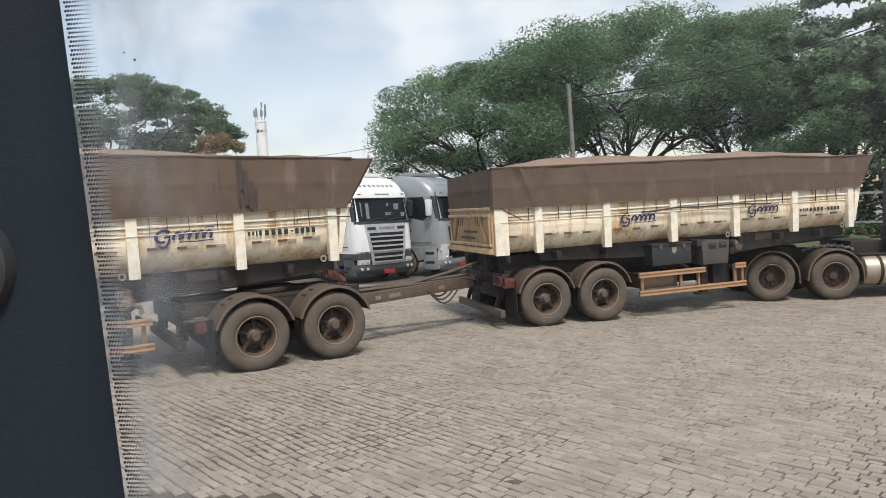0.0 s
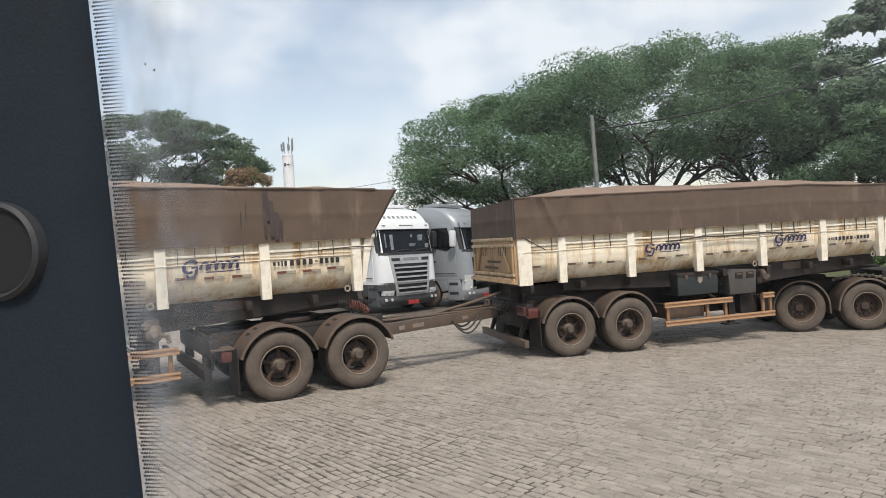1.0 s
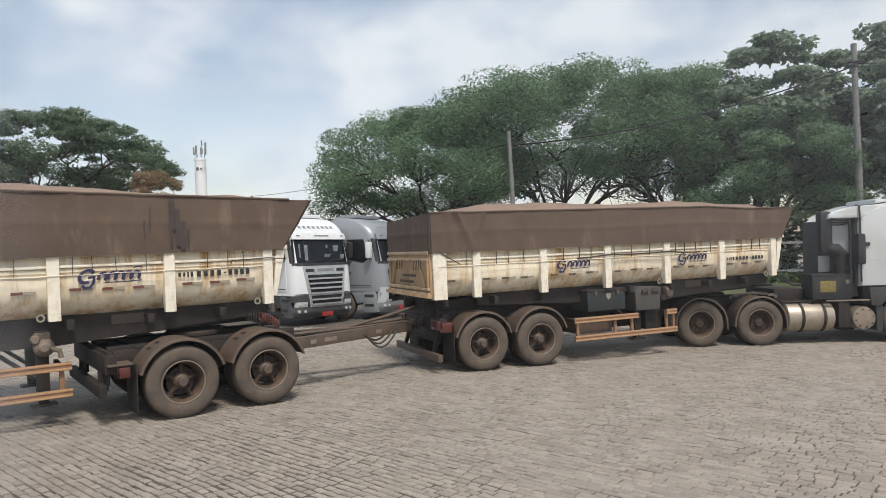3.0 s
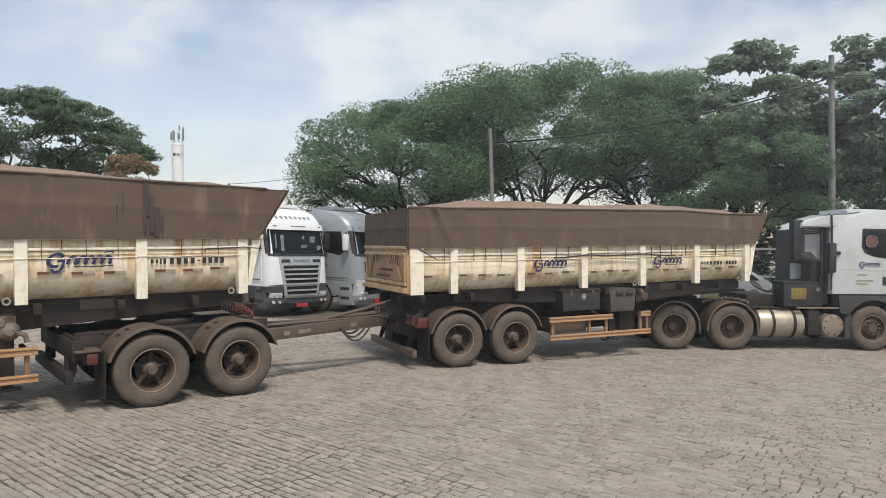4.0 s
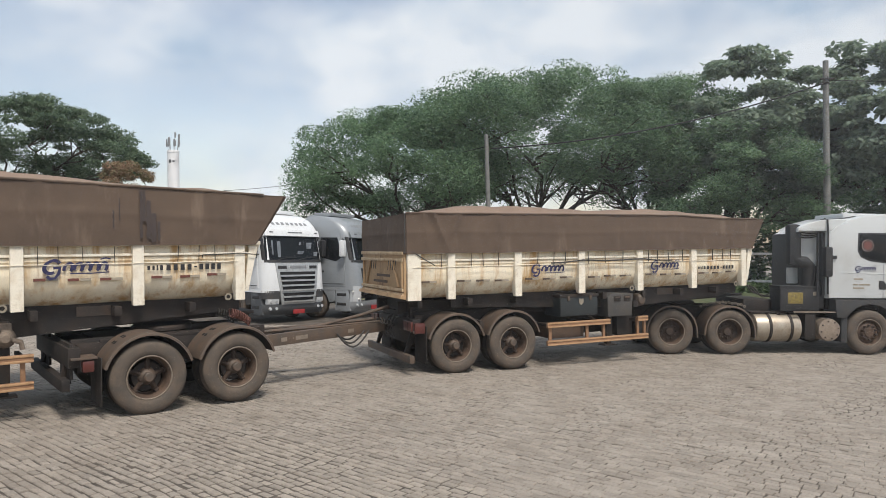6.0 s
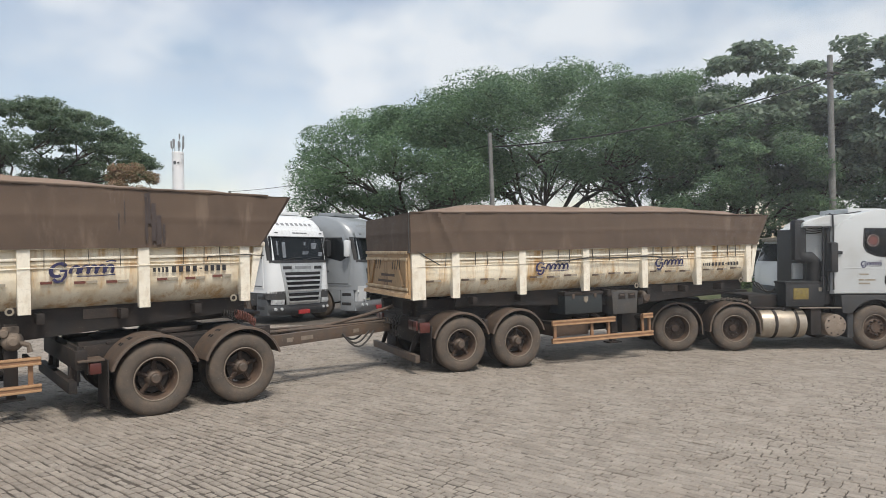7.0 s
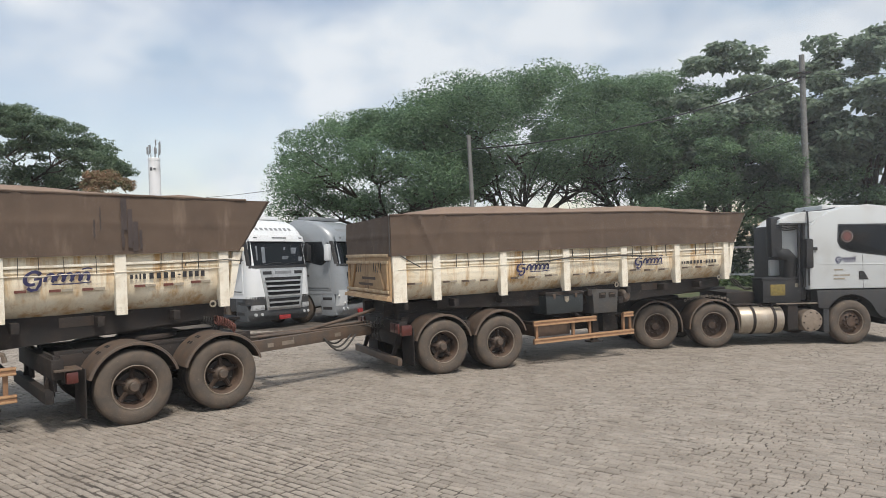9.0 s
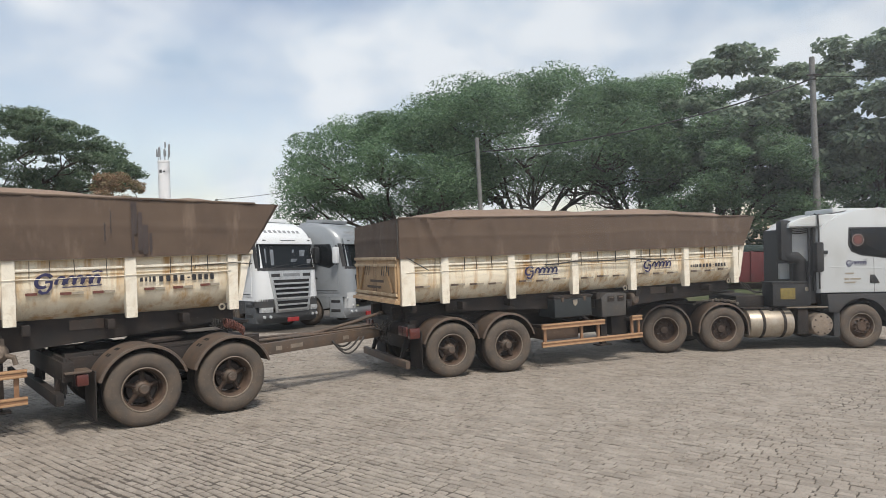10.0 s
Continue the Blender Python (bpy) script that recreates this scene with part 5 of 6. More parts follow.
def leaves(name, pts, nrm, size, mat, parent, rng, kind_leaf="spray"):
    """Many small leaf sprays: bent strips of two quads (spray) or broad pointed leaves, joined."""
    n = len(pts)
    d = rng.normal(size=(n, 3))
    d[:, 2] *= 0.45
    d /= np.linalg.norm(d, axis=1)[:, None]
    up = nrm + rng.normal(scale=0.55, size=(n, 3))
    up -= d * (up * d).sum(1)[:, None]
    up /= np.linalg.norm(up, axis=1)[:, None] + 1e-9
    s = np.cross(d, up)
    ln = size * rng.uniform(0.6, 1.35, n)[:, None]
    wd = ln * (0.17 if kind_leaf == "spray" else 0.30)
    droop = -up * ln * 0.12 - np.array([0, 0, 1.0]) * ln * 0.10
    a = pts - s * wd * 0.35
    b = pts + s * wd * 0.35
    c = pts + d * ln * 0.5 + s * wd
    e = pts + d * ln * 0.5 - s * wd
    f = pts + d * ln + droop + s * wd * 0.25
    g = pts + d * ln + droop - s * wd * 0.25
    v = np.stack([a, b, c, e, f, g], 1).reshape(-1, 3)
    me = bpy.data.meshes.new(name)
    k = np.arange(n)[:, None] * 6
    quads = np.concatenate([k + np.array([0, 1, 2, 3]), k + np.array([3, 2, 4, 5])], 1).reshape(-1, 4)
    me.vertices.add(len(v))
    me.vertices.foreach_set("co", v.ravel())
    me.loops.add(quads.size)
    me.loops.foreach_set("vertex_index", quads.ravel())
    me.polygons.add(len(quads))
    me.polygons.foreach_set("loop_start", np.arange(len(quads)) * 4)
    me.update(calc_edges=True)
    me.materials.append(mat)
    ob = new(name, me)
    ob.parent = parent
    ob["kind"] = "stuff"
    return ob


def tree(name, x, y, h, spread, label, mat, seed, n_leaf, size, crown_low=0.42, flat=0.42, limbs=9, lean=(0, 0), trunk_r=0.35, kind_leaf="spray", group="", clump=0.24, layered=False, sparse=0.12):
    """An umbrella tree: tapered trunk, forking limbs, and a crown of leaf clumps with gaps."""
    rng = np.random.default_rng(seed)
    t = thing(name, pose(x, y, -0.05), label, "tree", group)
    fork = h * (0.22 if not layered else 0.35)
    bm = bmesh.new()
    add_tube(bm, [(0, 0, 0), (0.06 * lean[0], 0.05 * lean[1], fork * 0.5), (0.15 * lean[0], 0.15 * lean[1], fork)], trunk_r, 12, trunk_r * 0.75)
    clumps = []
    top = Vector((0.15 * lean[0], 0.15 * lean[1], fork))
    for i in range(limbs):
        a = 2 * math.pi * (i + rng.uniform(-0.3, 0.3)) / limbs
        r = spread * rng.uniform(0.5, 0.85)
        zz = h * (crown_low + (1 - crown_low) * rng.uniform(0.2, 0.6))
        end = Vector((r * math.cos(a) + lean[0], r * math.sin(a) + lean[1], zz))
        path = [top - Vector((0, 0, 0.4))]
        for s in range(1, 7):
            f = s / 6
            q = top.lerp(end, f) + Vector((0, 0, 0.11 * h * math.sin(math.pi * f)))
            path.append(q + Vector(rng.normal(scale=0.028 * spread, size=3)) * (1 if s < 6 else 0))
        add_tube(bm, path, trunk_r * rng.uniform(0.28, 0.45), 7, 0.04)
        for j in range(9):
            base = path[rng.integers(2, 7)]
            b2 = a + rng.uniform(-1.3, 1.3)
            tip = base + Vector((math.cos(b2), math.sin(b2), rng.uniform(0.1, 0.9))) * spread * rng.uniform(0.14, 0.34)
            tip.z = min(tip.z, h * 0.95)
            mid2 = base.lerp(tip, 0.5) + Vector(rng.normal(scale=0.02 * spread, size=3))
            add_tube(bm, [base, mid2, tip], 0.07, 5, 0.02)
            clumps.append(tip)
            for kk in range(3):
                tw = mid2.lerp(tip, rng.uniform(0, 1)) + Vector(rng.normal(scale=0.08 * spread, size=3))
                add_tube(bm, [mid2, mid2.lerp(tw, 0.5) + Vector(rng.normal(scale=0.1, size=3)), tw], 0.024, 4, 0.008)
    part("trunk", bm, BARK, t)
    # leaf clumps over an umbrella dome
    n_dome = int(110 * (spread / 8) ** 1.4)
    for i in range(n_dome):
        a, r = rng.uniform(0, 2 * math.pi), math.sqrt(rng.uniform(0, 1))
        z = h * (crown_low + 0.12 + (0.88 - crown_low) * math.sqrt(max(0.0, 1 - (r * 0.97) ** 2)))
        z *= 1 + 0.05 * rng.normal()
        clumps.append(Vector((lean[0] + r * spread * math.cos(a), lean[1] + r * spread * math.sin(a), min(z, h * 0.97))))
    per = n_leaf // len(clumps)
    pts, nrm = [], []
    for c in clumps:
        rad = spread * clump * rng.uniform(0.55, 1.1)
        k = int(per * rng.uniform(0.6, 1.4))
        u = rng.normal(size=(k, 3))
        u /= np.linalg.norm(u, axis=1)[:, None]
        u *= rng.uniform(0.25, 1.0, (k, 1)) ** 0.5
        p = u * np.array([rad, rad, rad * flat]) + np.array(c)
        pts.append(p)
        nrm.append(np.array([0, 0, 0.9]) + u * 0.5)
    pts, nrm = np.concatenate(pts), np.concatenate(nrm)
    rel = (pts[:, 2] - h * crown_low * 0.75) / (h - h * crown_low * 0.75)
    keep = (rel > 0) & (pts[:, 2] < h * 1.02) & (rng.uniform(0, 1, len(pts)) < sparse + 1.9 * rel)
    leaves("crown", pts[keep], nrm[keep], size, mat, t, rng, kind_leaf)
    return t


G1 = "spreading trees behind the yard"
tree("tree", -2.6, 41.0, 10.3, 7.1, "spreading green shade tree with feathery leaves", LEAF_A, 11, 118000, 0.175, 0.24, 0.55, 11, group=G1, clump=0.22, sparse=-0.28)
tree("tree", 5.4, 43.0, 12.8, 8.6, "tall spreading shade tree with a wide green crown", LEAF_A, 12, 155000, 0.185, 0.33, 0.55, 12, group=G1, clump=0.21, sparse=-0.44)
tree("tree", 11.9, 42.0, 12.5, 6.1, "spreading shade tree with dense feathery leaves", LEAF_A, 13, 112000, 0.185, 0.30, 0.55, 10, group=G1, clump=0.22, sparse=-0.36)
tree("tree", 15.6, 37.6, 9.4, 4.6, "lower leafy green tree behind a pole", LEAF_A, 14, 60000, 0.175, 0.22, 0.55, 8, group=G1)
tree("tree", 21.8, 38.6, 8.2, 4.2, "low dense green tree behind the tractor", LEAF_A, 31, 28000, 0.20, 0.10, 0.55, 8, group=G1, sparse=0.4)
tree("almond_tree", 15.8, 39.5, 13.9, 3.9, "dark broad-leaved tree with layered branches", LEAF_B, 15, 34000, 0.28, 0.28, 0.34, 9, kind_leaf="broad", layered=True, clump=0.25, sparse=0.3)
tree("almond_tree", 20.3, 39.0, 12.8, 3.4, "dark broad-leaved tree between taller ones", LEAF_B, 19, 22000, 0.28, 0.2, 0.34, 9, kind_leaf="broad", layered=True, clump=0.25, sparse=0.3)
tree("almond_tree", 23.6, 37.0, 14.0, 4.3, "dark broad-leaved tree with drooping clumps", LEAF_B, 16, 40000, 0.32, 0.22, 0.34, 10, kind_leaf="broad", layered=True, clump=0.25, sparse=0.4)
tree("round_tree", -38.2, 62.0, 15.5, 9.7, "dense dark green tree behind the trailers", LEAF_C, 23, 95000, 0.21, 0.42, 0.42, 14, kind_leaf="broad", trunk_r=0.5, clump=0.13, sparse=0.10)
tree("flowering_tree", -26.6, 57.0, 9.4, 3.3, "small olive-green tree with faded red blossoms", LEAF_FLOWER, 18, 26000, 0.24, 0.25, 0.6, 7)


# ---- tower, poles, wires ----
def water_tower():
    t = thing("water_tower", pose(-59.6, 150.0, -0.05, 0, -1.2, 0), "tall white cylindrical tower with antennas on top", "tower")
    shaft = part("shaft", a_lathe([(1.22, 0), (1.22, 23.4), (1.27, 23.45), (1.27, 23.9), (1.15, 24.0), (0, 24.05)], 28, "z"), material("white_tower_paint", (0.72, 0.73, 0.74), 0.6, scale=0.4, bump=0.05), t)
    bm = bmesh.new()
    add_box(bm, -0.5, 0.05, -1.26, -1.15, 21.2, 21.9, 0.05)
    add_box(bm, 0.25, 0.7, -1.24, -1.0, 21.4, 21.7, 0.05)
    part("painted_mark", bm, GREY_PLASTIC, shaft, "dark mark without lettering")
    rng = random.Random(4)
    for i in range(14):
        a = i * 0.9
        x, y = 1.0 * math.cos(a), 1.0 * math.sin(a)
        h = 25.5 + 2.2 * rng.random()
        ant = part("antenna_mast", a_tube([(x, y, 23.9), (x * 1.2, y * 1.2, h)], 0.05, 6), SIGN_GREY, t)
        part("antenna_panel", a_box(x * 1.3 - 0.15, x * 1.3 + 0.15, y * 1.3 - 0.07, y * 1.3 + 0.07, h - 0.9, h + 0.3, 0.03), SIGN_GREY, ant)


water_tower()


def pole(x, y, h, rx, ry, arm):
    p = thing("utility_pole", pose(x, y, -0.05, rx, ry, 0), "weathered grey concrete utility pole", "pole", "utility poles")
    part("shaft", a_tube([(0, 0, 0), (0, 0, h * 0.5), (0, 0, h)], 0.19 if arm else 0.13, 12, 0.13 if arm else 0.10), CONCRETE, p)
    if arm:
        part("band", a_lathe([(0.15, h - 1.15), (0.165, h - 1.14), (0.165, h - 1.06), (0.15, h - 1.05)], 12, "z"), CHASSIS, p)
        part("bracket", a_box(-0.35, 0.35, -0.2, -0.12, h - 0.95, h - 0.87, 0.01), CHASSIS, p)
        part("insulator", a_lathe([(0, 0.14), (0.04, 0.13), (0.05, 0.05), (0.03, 0.0)], 10, "z", (0.0, -0.2, h - 0.9)), CONCRETE, p)
    return p


pole(18.44, 34.0, 11.87, 0, -1.0, True)
pole(2.05, 34.0, 8.15, 0, -2.2, False)
pole(-19.5, 60.0, 7.6, 0, 0, False)
CABLE = material("black_cable", (0.02, 0.02, 0.02), 0.7, bump=0)


def cable(a, b, sag, r=0.018):
    a, b = Vector(a), Vector(b)
    pts = [a.lerp(b, i / 24) - Vector((0, 0, sag * 4 * (i / 24) * (1 - i / 24))) for i in range(25)]
    return tagged(part("overhead_cable", a_tube(pts, r, 5), CABLE), "thin black overhead cable between poles", "cable", "overhead cables")


cable((18.24, 33.8, 10.74), (1.95, 33.6, 7.35), 0.6, 0.036)
cable((1.75, 34.0, 7.5), (-19.5, 60.0, 7.5), 0.4)
cable((18.24, 33.9, 10.85), (45.0, 29.5, 11.6), 0.6)


# ---- fence, verge, far vehicles ----
FENCE_WHITE = material("white_fence_paint", (0.70, 0.71, 0.70), 0.6, scale=4, bump=0.05)


def fence():
    f = thing("metal_fence", pose(4.0, 38.0, -0.05), "white painted pipe fence along the verge", "fence")
    for i in range(14):
        part("post", a_box(2.0 * i - 0.05, 2.0 * i + 0.05, -0.05, 0.05, 0, 2.55, 0.01), FENCE_WHITE, f)
    for z in (0.95, 2.45):
        part("rail", a_box(0, 26.0, -0.04, 0.04, z - 0.06, z + 0.06, 0.01), FENCE_WHITE, f)


fence()


def verge():
    v = part("verge", an_extrude([(34.0, -0.05), (34.2, 0.10), (35.2, 0.35), (60, 0.5), (60, -0.05)], "x", -30, 45), material("grassy_verge", (0.06, 0.08, 0.035), 0.95, dark=(0.10, 0.085, 0.055), scale=0.8, fine=20, spots=0.6, bump=0.6))
    tagged(v, "grassy verge with dry patches beyond the road", "verge", kind="structure")
    rng = np.random.default_rng(5)
    h = thing("hedge", pose(4.0, 36.6, 0.0), "low green clipped hedge before the fence", "hedge")
    n = 16000
    pts = np.stack([rng.uniform(0, 26, n), rng.normal(scale=0.35, size=n), 0.3 + 0.55 * rng.uniform(0, 1, n) ** 0.7], 1)
    leaves("hedge_leaves", pts, np.tile([0, 0, 1.0], (n, 1)), 0.16, LEAF_HEDGE, h, rng, "broad")
    part("hedge_core", a_box(0, 26, -0.25, 0.25, 0.2, 0.75, 0.1), LEAF_HEDGE, h)
    b = thing("shrub_row", pose(16.7, 40.0, 0.3), "loose dark green shrubs behind the fence", "shrub")
    n = 15000
    pts = np.stack([rng.uniform(0, 12, n), rng.normal(scale=0.6, size=n), 3.4 * rng.uniform(0, 1, n) ** 0.8], 1)
    lump = np.array([noise.noise(Vector((p[0] * 1.1, p[1], p[2] * 1.1))) for p in pts])
    pts = pts[lump > -0.12]
    leaves("shrub_leaves", pts, np.tile([0, 0, 1.0], (len(pts), 1)), 0.24, LEAF_C, b, rng, "broad")
    part("stems", a_box(0.2, 11.8, -0.1, 0.1, -0.1, 0.5, 0.05), BARK, b)
    s = thing("sign_board", pose(17.0, 35.4, 0.2, 0, 0, 0), "pale green blank board low on the verge", "sign")
    part("board", a_box(-0.55, 0.55, -0.03, 0.03, 0.1, 0.48, 0.01), material("pale_green_board", (0.42, 0.46, 0.36), 0.6, bump=0.02), s)
    for x in (-0.4, 0.4):
        part("leg", a_box(x - 0.04, x + 0.04, 0.03, 0.09, -0.05, 0.3, 0.01), CONCRETE, s)


verge()


# ---- passing vehicles ----
def car(name, paint, label, van=False):
    t = thing(name, pose(0, 0, -0.05), label, "car")
    prof = [(-2.1, 0.35), (-2.15, 0.85), (-1.95, 1.0 if not van else 1.85), (-1.2, 1.42 if not van else 1.9), (0.2, 1.45 if not van else 1.9), (0.95, 0.98), (1.95, 0.85), (2.1, 0.6), (2.05, 0.35)]
    body = part("body", an_extrude(prof, "y", -0.85, 0.85, 0.09), paint, t)
    for s in (-1, 1):
        part("side_window", an_extrude([(-1.55, 1.0), (-1.15, 1.34), (0.12, 1.36), (0.72, 1.0)] if not van else [(-1.7, 1.1), (-1.7, 1.7), (0.1, 1.7), (0.62, 1.1)], "y", min(s * 0.84, s * 0.858), max(s * 0.84, s * 0.858), 0.004), GLASS, body)
        part("lamp", a_box(1.95, 2.1, min(s * 0.55, s * 0.8), max(s * 0.55, s * 0.8), 0.62, 0.76, 0.02), LAMP_GLASS, body)
        for x in (-1.3, 1.3):
            w = part("wheel", a_lathe([(0, 0.02), (0.18, 0.02), (0.2, 0.0), (0.29, 0.0), (0.31, 0.03), (0.31, 0.17), (0.29, 0.2), (0, 0.2)], 24, "y"), TYRE, t, "", True, pose(x, s * 0.87, 0.31, 0, 0, 0 if s < 0 else 180))
            part("rim", a_lathe([(0, -0.008), (0.1, -0.006), (0.19, 0.0), (0.19, 0.02)], 20, "y"), CHROME, w)
    return t


RED = material("dark_red_truck_paint", (0.10, 0.014, 0.014), 0.6, dark=(0.06, 0.011, 0.011), scale=2, spots=0.6, bump=0.04)
TEAL = material("teal_truck_paint", (0.05, 0.17, 0.23), 0.5, dark=(0.04, 0.11, 0.15), scale=2, spots=0.5, bump=0.04)
GREEN_TARP = material("dark_green_truck_cover", (0.03, 0.05, 0.045), 0.8, scale=2, bump=0.15)


def road_truck(name, paint, cover, label, box_h, boxes, cab_paint=None):
    """x runs out of the front. boxes: (start, end) of each load box behind the cab."""
    t = thing(name, pose(0, 0, -0.05), label, "truck", "trucks on the road")
    cab = part("cab_body", an_extrude([(-2.0, 0.75), (-2.0, 2.65), (-1.7, 2.85), (-0.5, 2.85), (-0.12, 1.9), (0.0, 1.6), (0.02, 0.6), (-0.4, 0.5)], "y", -1.2, 1.2, 0.08), cab_paint or paint, t)
    part("windscreen", an_extrude([(-0.46, 2.68), (-0.40, 2.70), (-0.10, 1.9), (-0.16, 1.88)], "y", -1.05, 1.05, 0.01), GLASS, cab)
    part("bumper", a_box(-0.3, 0.1, -1.22, 1.22, 0.4, 0.8, 0.05), GREY_PLASTIC, cab)
    part("roof_visor", a_box(-0.9, -0.25, -1.0, 1.0, 2.80, 2.98, 0.05), WHITE_TAPE, cab)
    for s in (-1, 1):
        part("side_window", an_extrude([(-1.5, 1.75), (-1.5, 2.5), (-0.62, 2.5), (-0.35, 1.75)], "y", min(s * 1.19, s * 1.21), max(s * 1.19, s * 1.21), 0.004), GLASS, cab)
        arm = part("mirror_arm", a_tube([(-0.35, s * 1.2, 2.4), (-0.2, s * 1.4, 2.35), (-0.2, s * 1.4, 1.9)], 0.02, 6), DARK_PLASTIC, cab)
        part("mirror_head", a_box(-0.28, -0.12, min(s * 1.3, s * 1.48), max(s * 1.3, s * 1.48), 1.9, 2.4, 0.03), DARK_PLASTIC, arm)
        wheel(t, -1.1, s * 1.2, 0.515, dual=False, spokes=0, far=s > 0)
    end = boxes[-1][1]
    for y in (-0.42, 0.42):
        part("frame_rail", a_box(end, -0.5, y - 0.05, y + 0.05, 0.8, 1.0, 0.01), CHASSIS, t)
    for a, b in boxes:
        box_ = part("load_box", a_box(b, a, -1.25, 1.25, 1.1, box_h, 0.03), paint, t)
        n = int((a - b) / 0.75)
        for i in range(n + 1):
            x = b + 0.06 + (a - b - 0.12) * i / n
            for s in (-1, 1):
                part("stake", a_box(x - 0.05, x + 0.05, min(s * 1.25, s * 1.30), max(s * 1.25, s * 1.30), 1.1, box_h + 0.03, 0.01), paint, box_)
        part("load_cover", a_box(b + 0.02, a - 0.02, -1.22, 1.22, box_h, box_h + 0.28, 0.12), cover, box_)
        for x in (b + 0.8, b + 2.05):
            for s in (-1, 1):
                wheel(t, x, s * 1.2, 0.515, spokes=0, far=s > 0)
    return t


red_truck = road_truck("road_truck", RED, GREEN_TARP, "dark red truck with a second red box trailing, on the road", 2.35, ((-2.12, -4.96), (-5.72, -13.0)))
teal_truck = road_truck("road_truck", TEAL, TEAL, "teal box truck with a white cab, on the road", 2.75, ((-2.12, -5.2),), WHITE)
pale_truck = road_truck("road_truck", material("pale_blue_box_paint", (0.36, 0.44, 0.50), 0.5, scale=2, bump=0.04), material("orange_box_roof", (0.42, 0.17, 0.06), 0.6, scale=2, bump=0.04), "pale blue box truck with an orange roof edge, on the road", 2.45, ((-2.12, -5.2),), WHITE)
second_car = car("passing_car", SILVER, "silver hatchback driving on the road")
white_van = car("parked_van", WHITE, "white van standing beyond the fence", True)
white_van.matrix_basis = pose(17.5, 44.0, 0.5, 0, 0, 4)

# ---- the viewer's cab: door pillar trim and window ----
PILLAR_MAT = material("dark_cab_trim", (0.014, 0.020, 0.028), 0.75, dark=(0.011, 0.016, 0.022), scale=9, fine=400, spots=0.6, bump=0.12)


PILLAR_MAT.node_tree.nodes["Principled BSDF"].inputs["Specular IOR Level"].default_value = 0.15


def cab_pillar():
    p = thing("cab_pillar", pose(0, 0, 0), "dark grey plastic pillar trim beside a cab window", "vehicle pillar")
    z0, z1 = -0.05, 3.0

    def edge(z):
        return -0.328 - 0.073 * (z - 2.235)
    bm = bmesh.new()
    prof = [(0.0, 0.352), (-0.006, 0.340), (-0.03, 0.325), (-0.12, 0.312), (-0.5, 0.300), (-0.5, 0.352)]
    rings = [[bm.verts.new((edge(z) + u, v, z)) for u, v in prof] for z in (z0, 1.2, 1.8, 2.235, 2.6, z1)]
    for a, b in zip(rings, rings[1:]):
        for j in range(len(a)):
            bm.faces.new((a[j], a[(j + 1) % len(a)], b[(j + 1) % len(a)], b[j]))
    bm.faces.new(rings[0])
    bm.faces.new(rings[-1])
    part("trim_panel", bm, PILLAR_MAT, p)
    ring = part("round_bezel", a_lathe([(0.0365, 0.326), (0.035, 0.3165), (0.032, 0.3145), (0.0295, 0.317), (0.029, 0.325)], 48, "y", (-0.3965, 0.0, 2.227)), DARK_PLASTIC, p, "round black bezel")
    part("round_insert", a_lathe([(0, 0.3175), (0.029, 0.3175), (0.0292, 0.325)], 48, "y", (-0.3965, 0.0, 2.227)), material("near_black_insert", (0.006, 0.005, 0.007), 0.8, fine=600, bump=0.1), ring)
    # dotted ceramic band printed on the pane
    v, f = [], []
    for i in range(170):
        z = 1.98 + 0.0028 * i
        for j in range(9):
            r = 0.00092 * (1.08 - 0.085 * j)
            x = edge(z) + 0.0008 + 0.0020 * j + (0.0010 if i % 2 else 0)
            k = len(v)
            v += [(x + r * math.cos(math.pi * q / 3), 0.3555, z + r * math.sin(math.pi * q / 3)) for q in range(6)]
            f.append(tuple(range(k, k + 6)))
    me = bpy.data.meshes.new("dot_band")
    me.from_pydata(v, [], f)
    me.materials.append(material("black_ceramic_print", (0.012, 0.013, 0.015), 0.6, bump=0))
    ob = new("dot_band", me)
    ob.parent = p
    tagged(ob, "black dotted edge print on the glass", kind="stuff")
    # pane, dusty by the pillar and with haze painted in to the upper right
    m = bpy.data.materials.new("dusty_hazed_window_glass")
    m.use_nodes = True
    n, k = m.node_tree.nodes, m.node_tree.links
    n.remove(n["Principled BSDF"])
    co, sep = n.new("ShaderNodeTexCoord"), n.new("ShaderNodeSeparateXYZ")
    k.new(co.outputs["Object"], sep.inputs["Vector"])
    fall = n.new("ShaderNodeMapRange")
    fall.inputs["From Min"].default_value, fall.inputs["From Max"].default_value = -0.32, -0.235
    fall.inputs["To Min"].default_value, fall.inputs["To Max"].default_value = 1.0, 0.0
    k.new(sep.outputs["X"], fall.inputs["Value"])
    mp = n.new("ShaderNodeMapping")
    mp.inputs["Scale"].default_value = (2.2, 1, 0.8)
    k.new(co.outputs["Object"], mp.inputs["Vector"])
    nz = n.new("ShaderNodeTexNoise")
    nz.inputs["Scale"].default_value, nz.inputs["Detail"].default_value = 14, 3
    k.new(mp.outputs["Vector"], nz.inputs["Vector"])
    ramp = n.new("ShaderNodeMapRange")
    ramp.inputs["From Min"].default_value, ramp.inputs["From Max"].default_value = 0.36, 0.72
    ramp.inputs["To Max"].default_value = 0.42
    k.new(nz.outputs["Fac"], ramp.inputs["Value"])
    mul = n.new("ShaderNodeMath")
    mul.operation = "MULTIPLY"
    k.new(fall.outputs["Result"], mul.inputs[0])
    k.new(ramp.outputs["Result"], mul.inputs[1])
